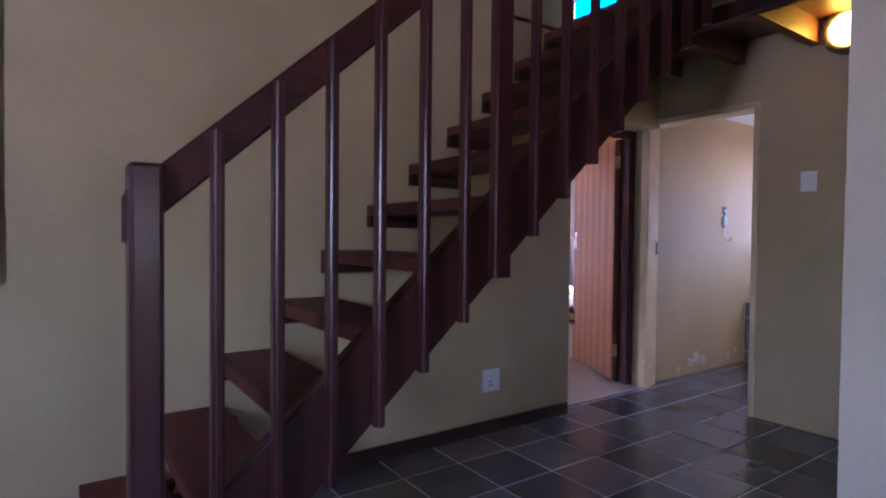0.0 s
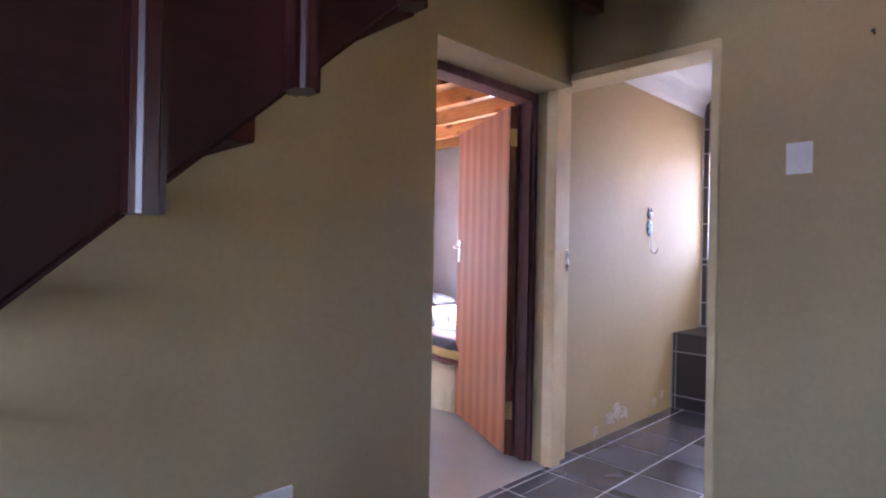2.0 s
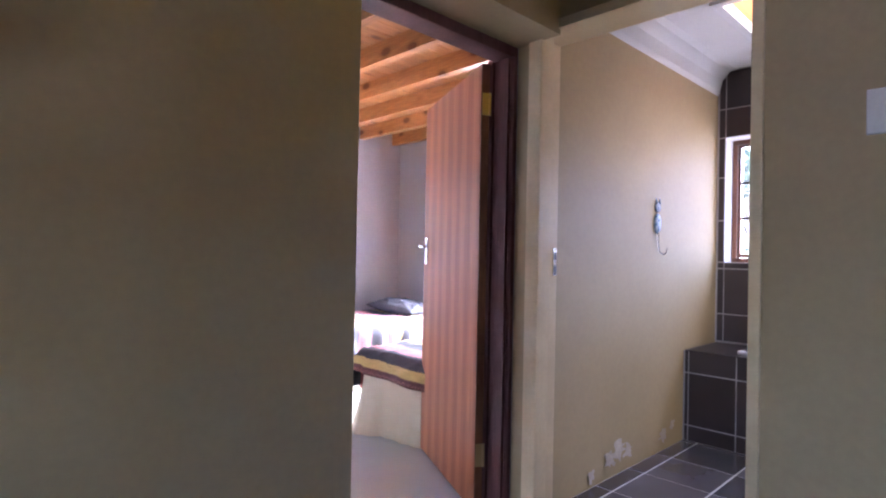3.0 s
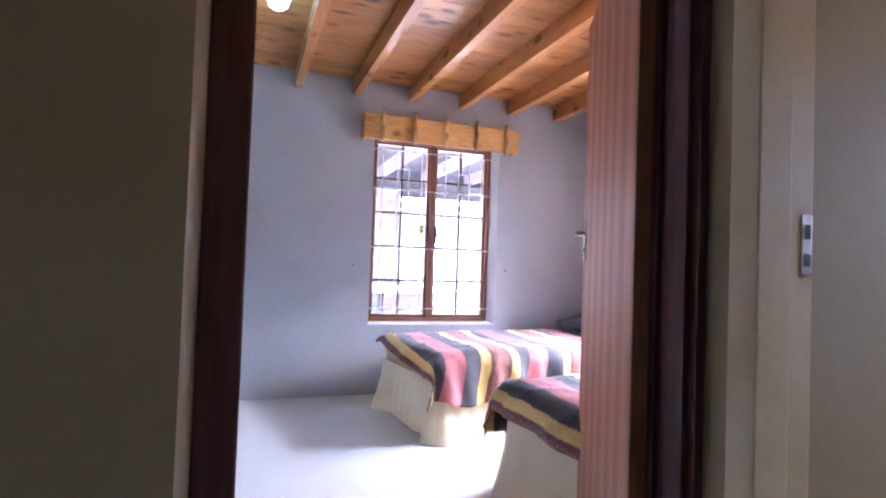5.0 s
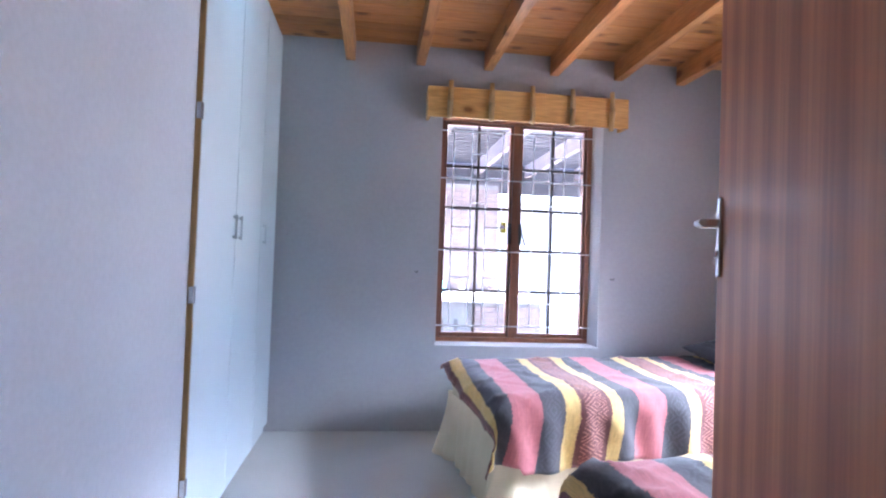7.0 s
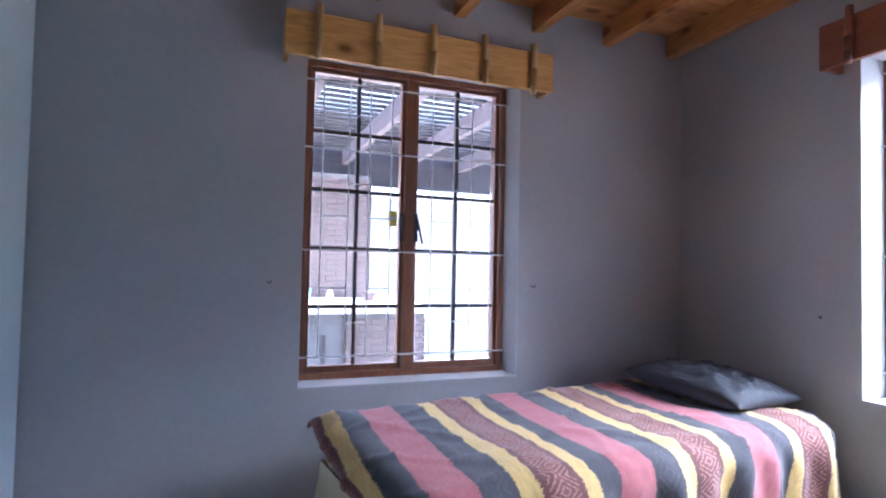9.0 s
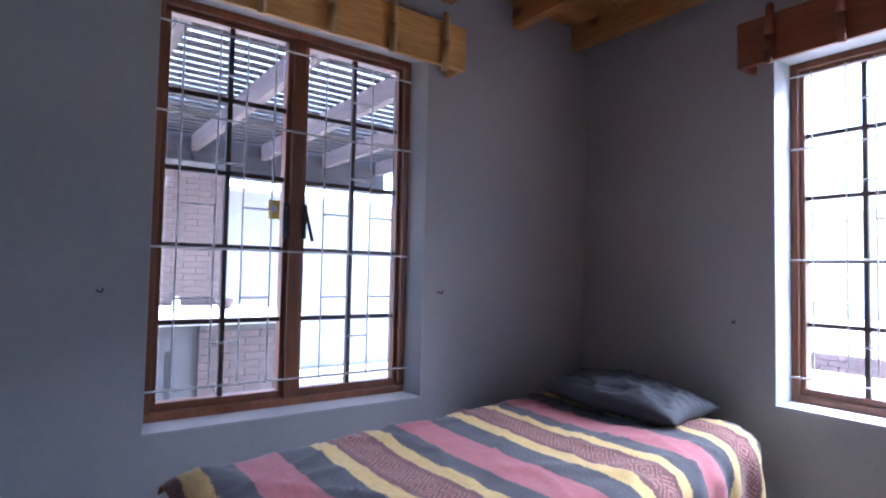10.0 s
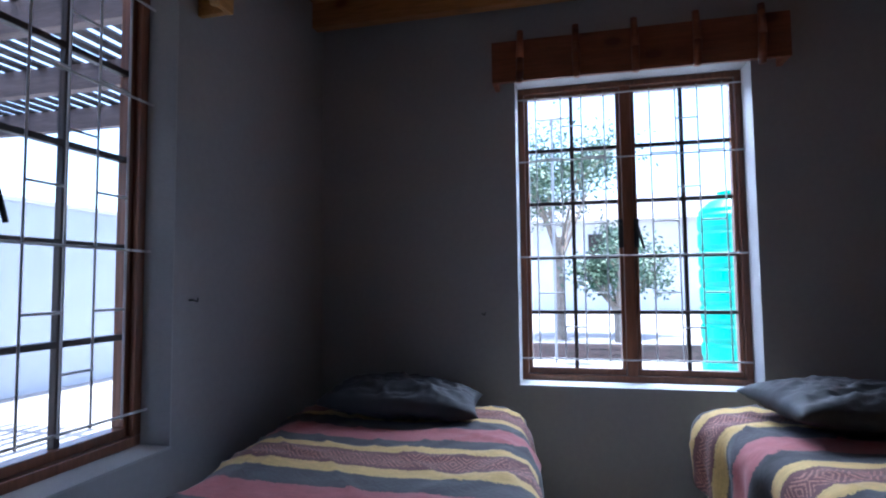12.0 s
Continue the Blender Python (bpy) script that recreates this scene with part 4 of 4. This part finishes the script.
# ---- hall things ----
sock = thing("power_outlet", pose(-0.44, 0.745, 0.32), "white square plastic wall outlet", "outlet")
part("plate", blocks((-0.065, 0.065, -0.007, 0.006, -0.068, 0.068), bevel=0.003), PLASTIC, sock)
bm = bmesh.new()
rod(bm, (-0.01, -0.004, -0.005), (-0.01, -0.0085, -0.005), 0.006, 10)
rod(bm, (-0.022, -0.004, -0.03), (-0.022, -0.0085, -0.03), 0.006, 10)
rod(bm, (0.004, -0.004, -0.03), (0.004, -0.0085, -0.03), 0.006, 10)
part("socket_hole", bm, IRON, sock)
part("rocker", blocks((0.02, 0.04, -0.011, -0.006, 0.02, 0.04), bevel=0.002), PLASTIC, sock)

swt = thing("light_switch", pose(1.225, -0.30, 1.556, 0, 0, -90), "white plastic double light switch", "switch")
part("plate", blocks((-0.045, 0.045, -0.006, 0.006, -0.062, 0.062), bevel=0.003), PLASTIC, swt)
for x in (-0.016, 0.012):
    part("rocker", blocks((x - 0.01, x + 0.01, -0.011, -0.005, -0.014, 0.014), bevel=0.002), PLASTIC, swt)

lamp = thing("wall_lamp", pose(1.23, -0.50, 2.425, 0, -90, 0), "round bulkhead wall lamp glowing warm yellow", "lamp")
bm = bmesh.new()
turned(bm, [(0.138, 0.0), (0.142, 0.03), (0.134, 0.058), (0.116, 0.066), (0.098, 0.052)], 36)
part("rim", bm, LAMP_RIM, lamp, "dull bronze metal rim", smooth=True)
for a in (0.6, 2.2, 3.7, 5.3):
    bm = bmesh.new()
    rod(bm, (0.128 * math.cos(a), 0.128 * math.sin(a), 0.03), (0.128 * math.cos(a), 0.128 * math.sin(a), 0.068), 0.010, 10, 0.007)
    part("screw_lug", bm, CHROME, lamp)
bm = bmesh.new()
turned(bm, [(0.098, 0.035), (0.097, 0.055), (0.084, 0.078), (0.055, 0.093), (0.02, 0.099)], 36)
part("diffuser", bm, LAMP_GLOW, lamp, "glowing frosted glass", smooth=True)

bm = bmesh.new()
rod(bm, (1.232, -0.529, 1.987), (1.205, -0.529, 1.992), 0.0035, 8)
rod(bm, (1.206, -0.529, 1.992), (1.203, -0.529, 1.992), 0.007, 10)
tagged(part("nail", bm, IRON), "dark iron nail stuck in the tan wall", "nail")

# one brown edge, taken for a window frame; the other sides and panel are added
edge_frame = thing("brown_edge_frame", pose(-2.775, 0.75, 1.0), "red-brown wooden frame on the tan wall, added around a wooden edge", "picture frame")
part("frame", blocks((-0.07, 0, -0.03, -0.002, 0, 1.3), (-0.62, -0.55, -0.03, -0.002, 0, 1.3), (-0.55, -0.07, -0.029, -0.003, 0, 0.07), (-0.55, -0.07, -0.029, -0.003, 1.23, 1.3), bevel=0.005), MERANTI, edge_frame)
part("panel", blocks((-0.55, -0.07, -0.016, -0.006, 0.07, 1.23)), CUPBOARD_WHITE, edge_frame)

# ---- bathroom things ----
hk = thing("coat_hook", pose(2.49, 0.912, 1.385) @ Matrix.Diagonal((1.25, 1.0, 1.2, 1)), "blue and white enamelled cat-shaped coat hook", "hook")
bm = bmesh.new()
turned(bm, [(0.0005, 0.0), (0.032, 0.0), (0.034, 0.004), (0.030, 0.01), (0.0005, 0.012)], 20, pose(0, 0, -0.03, 90) @ Matrix.Diagonal((1, 1.5, 1, 1)))
turned(bm, [(0.0005, 0.0), (0.024, 0.0), (0.026, 0.004), (0.022, 0.01), (0.0005, 0.012)], 20, pose(0, 0, 0.05, 90))
for s in (-1, 1):
    rod(bm, (s * 0.014, -0.006, 0.065), (s * 0.019, -0.006, 0.095), 0.009, 8, 0.001)
part("plate", bm, HOOK_BLUE, hk, smooth=True)
bm = bmesh.new()
pts = [(0, -0.008, -0.07), (0, -0.012, -0.15), (0.006, -0.02, -0.172), (0.022, -0.03, -0.18), (0.04, -0.036, -0.17), (0.045, -0.038, -0.15)]
for a, b in zip(pts, pts[1:]):
    rod(bm, a, b, 0.004, 8)
part("hook_arm", bm, CHROME, hk)

BATH_X, BATH_TOP = 2.90, 0.575
surround = structure("bath_surround", blocks((BATH_X + 0.012, 3.45, -1.1, 0.915, -0.006, BATH_TOP - 0.012)), GROUT, "bath plinth clad in dark brown tiles", "bath")
tub = thing("bathtub", pose(0, 0, 0), "white enamelled bath set into a tiled plinth", "bathtub")
bm = bmesh.new()
block(bm, 2.97, 3.40, -0.95, 0.62, BATH_TOP - 0.002, BATH_TOP + 0.022, bevel=0.008)
part("rim", bm, CERAMIC, tub)

# flaking paint near the bathroom floor
for i, (x, z, r) in enumerate(((1.80, 0.06, 0.035), (1.98, 0.10, 0.05), (2.08, 0.13, 0.06), (2.18, 0.10, 0.045), (2.62, 0.09, 0.05), (2.74, 0.13, 0.035))):
    bm = bmesh.new()
    ring = []
    for k in range(22):
        a = 2 * math.pi * k / 22
        rr = r * (0.55 + 0.9 * abs(noise.noise(Vector((math.cos(a) * 2 + i * 5, math.sin(a) * 2, i)))) * 1.5)
        ring.append(bm.verts.new((x + rr * math.cos(a) * 1.2, 0.9105 - 0.001 * (k % 3), max(0.0, z + rr * math.sin(a)))))
    bm.faces.new(ring)
    bmesh.ops.solidify(bm, geom=bm.faces[:], thickness=0.0015)
    tagged(part("peeling_paint", bm, FLAKED), "flaked paint patch showing pale plaster on the wall", "paint flake", "flaking paint patches", "structure")

# ---- outdoors ----
structure("ground", blocks((-60, 60, -60, 60, -0.4, -0.15)), PAVING, "pale paved and dusty yard ground", "ground")
structure("facade_east_base", blocks((3.75, 3.78, -1.2, 4.6, -0.2, -0.05)), PLASTER_WHITE, "plaster plinth of the house", "wall")

# pergola on the north side
perg = thing("pergola", pose(0, 0, 0), "timber pergola with closely laid slats over the yard", "pergola")
for i in range(9):
    x = -1.6 + 0.78 * i
    part("rafter", blocks((x - 0.035, x + 0.035, 4.62, 9.0, 2.42, 2.60), bevel=0.004), PERGOLA, perg)
me_slat = None
for i in range(30):
    y = 4.7 + 0.145 * i
    if me_slat is None:
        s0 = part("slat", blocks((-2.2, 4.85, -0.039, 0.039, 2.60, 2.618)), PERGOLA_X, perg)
        s0.location.y = y
        me_slat = s0.data
    else:
        o = new("slat", me_slat)
        o.parent = perg
        o.location.y = y
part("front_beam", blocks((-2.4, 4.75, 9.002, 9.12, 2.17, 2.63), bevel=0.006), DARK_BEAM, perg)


def brick_block(parent, x0, x1, y0, y1, z0, z1, faces="SE"):
    """Courses of bricks laid proud of a mortar core."""
    part("mortar_core", blocks((x0 + 0.008, x1 - 0.008, y0 + 0.008, y1 - 0.008, z0, z1)), MORTAR, parent)
    L, H, D = 0.222, 0.052, 0.03
    meshes = {}

    def brick(w, axis):
        key = (round(w, 3), axis)
        if key not in meshes:
            bm = blocks((0, w, 0, D, 0, H), bevel=0.004) if axis == "x" else blocks((0, D, 0, w, 0, H), bevel=0.004)
            me = bpy.data.meshes.new("brick")
            bm.to_mesh(me)
            bm.free()
            me.materials.append(BRICK)
            meshes[key] = me
        o = new("brick", meshes[key])
        o.parent = parent
        return o
    n = int((z1 - z0) / 0.060)
    for r in range(n):
        z = z0 + r * 0.060
        for side in faces:
            a, b = (x0, x1) if side in "SN" else (y0, y1)
            p = a - (0.116 if r % 2 else 0)
            while p < b - 0.03:
                s, e = max(p, a), min(p + L, b)
                if e - s > 0.04:
                    o = brick(e - s, "x" if side in "SN" else "y")
                    o.location = {"S": (s, y0, z), "N": (s, y1 - D, z), "E": (x1 - D, s, z), "W": (x0, s, z)}[side]
                p += 0.232
    return parent


pillar = thing("brick_pillar", pose(0, 0, 0), "red-brown face brick pillar carrying the pergola", "pillar")
brick_block(pillar, 1.75, 2.50, 8.30, 8.84, -0.15, 2.18, "SE")
braai = thing("brick_counter", pose(0, 0, 0), "low brick counter with pale top in the yard", "counter")
brick_block(braai, 1.95, 2.70, 6.85, 8.20, -0.15, 0.68, "SE")
part("counter_top", blocks((0.6, 2.78, 6.75, 8.25, 0.68, 0.74), bevel=0.008), PLASTER_WHITE, braai, "pale cement top")
part("side_panel", blocks((0.6, 1.95, 6.9, 6.98, -0.15, 0.68)), CONCRETE, braai, "grey cement panel")
part("vent_slot", blocks(*[(1.25 + 0.16 * i, 1.29 + 0.16 * i, 6.892, 6.902, 0.12, 0.48) for i in range(4)]), IRON, braai)
bucket = thing("bucket", pose(1.62, 7.35, 0.74), "small blue plastic tub on the counter", "bucket")
BLUE = noisy("blue_plastic", (0.05, 0.35, 0.5), (0.07, 0.42, 0.56), 3, 60, 0.4, 0.02, 0.001)
bm = bmesh.new()
turned(bm, [(0.055, 0), (0.075, 0.13), (0.078, 0.135), (0.07, 0.13), (0.05, 0.01)], 20)
part("body", bm, BLUE, bucket, smooth=True)
tin = thing("jar", pose(1.9, 7.5, 0.74), "small pale jar on the counter", "jar")
bm = bmesh.new()
turned(bm, [(0.03, 0), (0.035, 0.05), (0.03, 0.08), (0.018, 0.1), (0.018, 0.12)], 16)
part("body", bm, PLASTER_WHITE, tin, smooth=True)
pot = thing("flower_pot", pose(2.35, 7.7, 0.74), "terracotta pot lying on the counter", "pot")
bm = bmesh.new()
turned(bm, [(0.05, 0), (0.08, 0.07), (0.085, 0.09), (0.07, 0.085), (0.04, 0.02)], 18)
part("body", bm, BRICK, pot, smooth=True)

YARD_WALL = noisy("whitewashed_yard_wall", (0.42, 0.43, 0.44), (0.48, 0.49, 0.5), 1.0, 40, 0.85, 0.3, 0.006)
structure("yard_wall_north", blocks((2.50, 7.5, 9.3, 9.5, -0.15, 2.05), (-6, 1.75, 9.3, 9.5, -0.15, 2.05)), YARD_WALL, "white plastered boundary wall", "wall")
structure("yard_wall_coping", blocks((-6, 7.5, 9.27, 9.53, 2.05, 2.11), bevel=0.01), PLASTER_WHITE, "white wall coping", "wall")

# east yard: low brick wall, tank, trees and a house beyond
low = thing("low_brick_wall", pose(0, 0, 0), "low red-brown brick garden wall", "wall")
part("core", blocks((9.9, 10.1, -3.0, 9.0, -0.15, 0.10)), MORTAR, low)
for r in range(3):
    bm = blocks(*[(9.885, 9.92, -3.0 + 0.232 * i + 0.116 * (r % 2), -2.778 + 0.232 * i + 0.116 * (r % 2), -0.15 + 0.083 * r, -0.077 + 0.083 * r) for i in range(51)])
    tagged(part("brick_course", bm, BRICK, low), "", "", "", "stuff")

tank = thing("water_tank", pose(8.6, 1.12, -0.15), "tall ribbed green plastic water tank", "water tank")
prof = [(0.44, 0.0)]
z = 0.0
for i in range(9):
    prof += [(0.45, z + 0.03), (0.45, z + 0.17), (0.43, z + 0.20), (0.43, z + 0.215)]
    z += 0.235
prof += [(0.42, z + 0.02), (0.30, z + 0.13), (0.18, z + 0.17), (0.17, z + 0.22), (0.05, z + 0.23)]
bm = bmesh.new()
turned(bm, prof, 40)
part("body", bm, TANK, tank, smooth=False)
bm = bmesh.new()
turned(bm, [(0.19, z + 0.215), (0.2, z + 0.25), (0.03, z + 0.27)], 24)
part("lid", bm, TANK, tank)


def make_tree(x, y, h, spread, seed, leaves, trunk_h):
    """A tapered trunk, limbs that fork, and a crown of many small leaf blades in clumps."""
    rnd = random.Random(seed)
    tr = thing("tree", pose(x, y, -0.15), "pale green garden tree with an open uneven crown", "tree", "garden trees")
    bm = bmesh.new()
    rod(bm, (0, 0, 0), (0.06, 0.04, trunk_h), 0.11, 9, 0.07)
    tips = []
    for i in range(9):
        a = rnd.uniform(0, 6.28)
        e = Vector((math.cos(a) * spread * rnd.uniform(0.4, 0.8), math.sin(a) * spread * rnd.uniform(0.4, 0.8), trunk_h + (h - trunk_h) * rnd.uniform(0.3, 0.9)))
        s = Vector((0.05, 0.03, trunk_h * rnd.uniform(0.7, 1.0)))
        rod(bm, s, e, 0.04, 7, 0.015)
        tips.append(e)
        for k in range(3):
            e2 = e + Vector((rnd.uniform(-1, 1), rnd.uniform(-1, 1), rnd.uniform(-0.3, 0.8))) * spread * 0.4
            rod(bm, s.lerp(e, rnd.uniform(0.5, 0.95)), e2, 0.018, 5, 0.006)
            tips.append(e2)
    part("trunk", bm, BARK, tr)
    vs, fs = [], []
    for i in range(leaves):
        c = rnd.choice(tips)
        p = c + Vector((rnd.gauss(0, 1), rnd.gauss(0, 1), rnd.gauss(0, 0.8))) * spread * 0.2
        d = Vector((rnd.uniform(-1, 1), rnd.uniform(-1, 1), rnd.uniform(-0.8, 0.6))).normalized()
        s = d.cross(Vector((rnd.uniform(-1, 1), rnd.uniform(-1, 1), 1))).normalized()
        L, w = rnd.uniform(0.07, 0.14), rnd.uniform(0.02, 0.035)
        b = len(vs)
        vs += [p, p + d * L * 0.5 + s * w, p + d * L, p + d * L * 0.5 - s * w]
        fs.append((b, b + 1, b + 2, b + 3))
    me = bpy.data.meshes.new("crown")
    me.from_pydata([tuple(v) for v in vs], [], fs)
    me.materials.append(LEAF)
    o = new("crown", me)
    o.parent = tr
    tagged(o, "", "", "", "stuff")


make_tree(13.0, 3.45, 4.5, 1.6, 3, 9000, 2.2)
make_tree(11.6, 2.35, 2.1, 0.75, 7, 2600, 0.8)
make_tree(13.8, 1.9, 2.3, 0.8, 11, 2600, 0.9)

hs = thing("house", pose(0, 0, 0), "pale plastered neighbouring house with a grey roof", "house")
part("wall", blocks((24, 24.3, -8, 18, -0.15, 3.6)), PLASTER_WHITE, hs)
wd = part("window", blocks((23.95, 24.0, 0.9, 2.6, 1.6, 3.0)), MUNTIN, hs)
bm = bmesh.new()
bm.faces.new([bm.verts.new(p) for p in ((23.3, -8.5, 3.5), (23.3, 18.5, 3.5), (27, 18.5, 5.0), (27, -8.5, 5.0))])
bmesh.ops.solidify(bm, geom=bm.faces[:], thickness=0.08)
part("roof", bm, ROOF_SHEET, hs)

# a dish shape stands in for a distant blue-grey roof piece; its pole is added
dish = thing("far_roof_stand_in", pose(9.4, 3.45, 3.68), "dark grey dish shape standing in for a distant roof piece, pole added", "aerial")
bm = bmesh.new()
turned(bm, [(0.02, 0.0), (0.12, 0.01), (0.2, 0.045), (0.235, 0.09), (0.225, 0.095), (0.19, 0.06), (0.02, 0.02)], 24, pose(0, 0, 0, 0, 160, 0))
part("grey_disc", bm, ROOF_SHEET, dish, smooth=True)
bm = bmesh.new()
rod(bm, (0.05, 0, -3.83), (0.05, 0, 0.0), 0.02, 10)
part("pole", bm, ROOF_SHEET, dish)

# ---- tiles, last ----
T, G = 0.34, 0.010


def tile_mesh(w, d, h, mat):
    bm = blocks((0, w, 0, d, 0, h))
    bmesh.ops.bevel(bm, geom=[e for e in bm.edges if min(v.co.z for v in e.verts) > h * 0.5], offset=0.0015, segments=1, affect="EDGES")
    me = bpy.data.meshes.new("tile")
    bm.to_mesh(me)
    bm.free()
    me.materials.append(mat)
    return me


cache = {}


def floor_tile(x0, x1, y0, y1):
    key = (round(x1 - x0, 3), round(y1 - y0, 3))
    if key not in cache:
        cache[key] = tile_mesh(key[0], key[1], 0.008, SLATE)
    o = new("tile", cache[key])
    o.parent = floor_hall
    o.location = (x0, y0, -0.0075 + random.uniform(0, 0.001))


def tile_zone(xa, xb, ya, yb):
    i = math.floor((xa - 0.15) / T)
    while 0.15 + i * T < xb:
        j = math.floor((ya - 0.14) / T)
        while 0.14 + j * T < yb:
            x0, x1 = max(xa, 0.15 + i * T + G / 2), min(xb, 0.15 + (i + 1) * T - G / 2)
            y0, y1 = max(ya, 0.14 + j * T + G / 2), min(yb, 0.14 + (j + 1) * T - G / 2)
            if x1 - x0 > 0.02 and y1 - y0 > 0.02:
                floor_tile(x0, x1, y0, y1)
            j += 1
        i += 1


tile_zone(-2.9, 1.23, -2.6, 0.733)
tile_zone(0.24, 1.228, 0.737, 0.858)
tile_zone(1.234, 2.908, -0.7, 0.91)


def wall_tile(parent, a, b, z0, z1, plane, axis):
    key = ("w", round(b - a, 3), round(z1 - z0, 3), axis)
    if key not in cache:
        bm = blocks((0, 0.010, 0, b - a, 0, z1 - z0)) if axis == "x" else blocks((0, b - a, 0, 0.01, 0, z1 - z0))
        bmesh.ops.bevel(bm, geom=bm.edges[:], offset=0.0012, segments=1, affect="EDGES")
        me = bpy.data.meshes.new("tile")
        bm.to_mesh(me)
        bm.free()
        me.materials.append(BATH_TILE)
        cache[key] = me
    o = new("tile", cache[key])
    o.parent = parent
    o.location = (plane, a, z0)


bath_wall = bpy.data.objects["wall_bathroom_east"]
grout_sheet = structure("bathroom_tile_bed", blocks((3.442, 3.45, -1.1, BW[0], BATH_TOP, 2.47), (3.442, 3.45, BW[1], 0.915, BATH_TOP, 2.47), (3.442, 3.45, BW[0], BW[1], BATH_TOP, BW[2]), (3.442, 3.45, BW[0], BW[1], BW[3], 2.47)), GROUT, "tile grout", "wall")
ys = [0.905, 0.86, 0.48, 0.10, -0.17, -0.45, -0.77, -1.09]
zs = [BATH_TOP + 0.004, 0.77, 1.085, 1.13, 1.42, 1.72, 2.0, 2.20, 2.465]
for yb, ya in zip(ys, ys[1:]):
    for za, zb in zip(zs, zs[1:]):
        if ya >= BW[0] - 0.01 and yb <= BW[1] + 0.01 and za >= BW[2] - 0.01 and zb <= BW[3] + 0.01:
            continue
        wall_tile(bath_wall, ya + 0.0045, yb - 0.0045, za + 0.0045, zb - 0.0045, 3.434, "x")
for yb, ya in zip([0.905, 0.88, 0.60, 0.27, -0.06, -0.39, -0.72], [0.88, 0.60, 0.27, -0.06, -0.39, -0.72, -1.05]):
    for za, zb in ((0.0, 0.10), (0.10, 0.43), (0.43, BATH_TOP - 0.004)):
        wall_tile(surround, ya + 0.0045, yb - 0.0045, za + 0.0045, zb - 0.0045, BATH_X, "x")
    bm = blocks((0, 3.43 - BATH_X, 0, yb - ya - 0.006, 0, 0.008))
    o = part("tile", bm, BATH_TILE, surround)
    o.location = (BATH_X, ya + 0.003, BATH_TOP - 0.012)

# the rest of the hall's tiles, behind the walk
bm = bmesh.new()
for xa, xb, ya, yb in ((-4.5, -2.9, -4.0, 0.733), (-2.9, -1.15, -4.0, -2.6)):
    for i in range(math.floor((xa - 0.15) / T), math.ceil((xb - 0.15) / T)):
        for j in range(math.floor((ya - 0.14) / T), math.ceil((yb - 0.14) / T)):
            x0, x1 = max(xa, 0.15 + i * T + G / 2), min(xb, 0.15 + (i + 1) * T - G / 2)
            y0, y1 = max(ya, 0.14 + j * T + G / 2), min(yb, 0.14 + (j + 1) * T - G / 2)
            if x1 - x0 > 0.02 and y1 - y0 > 0.02:
                block(bm, x0, x1, y0, y1, -0.004, 0.0015)
tagged(part("tile", bm, SLATE, floor_hall), "", "", "", "stuff")
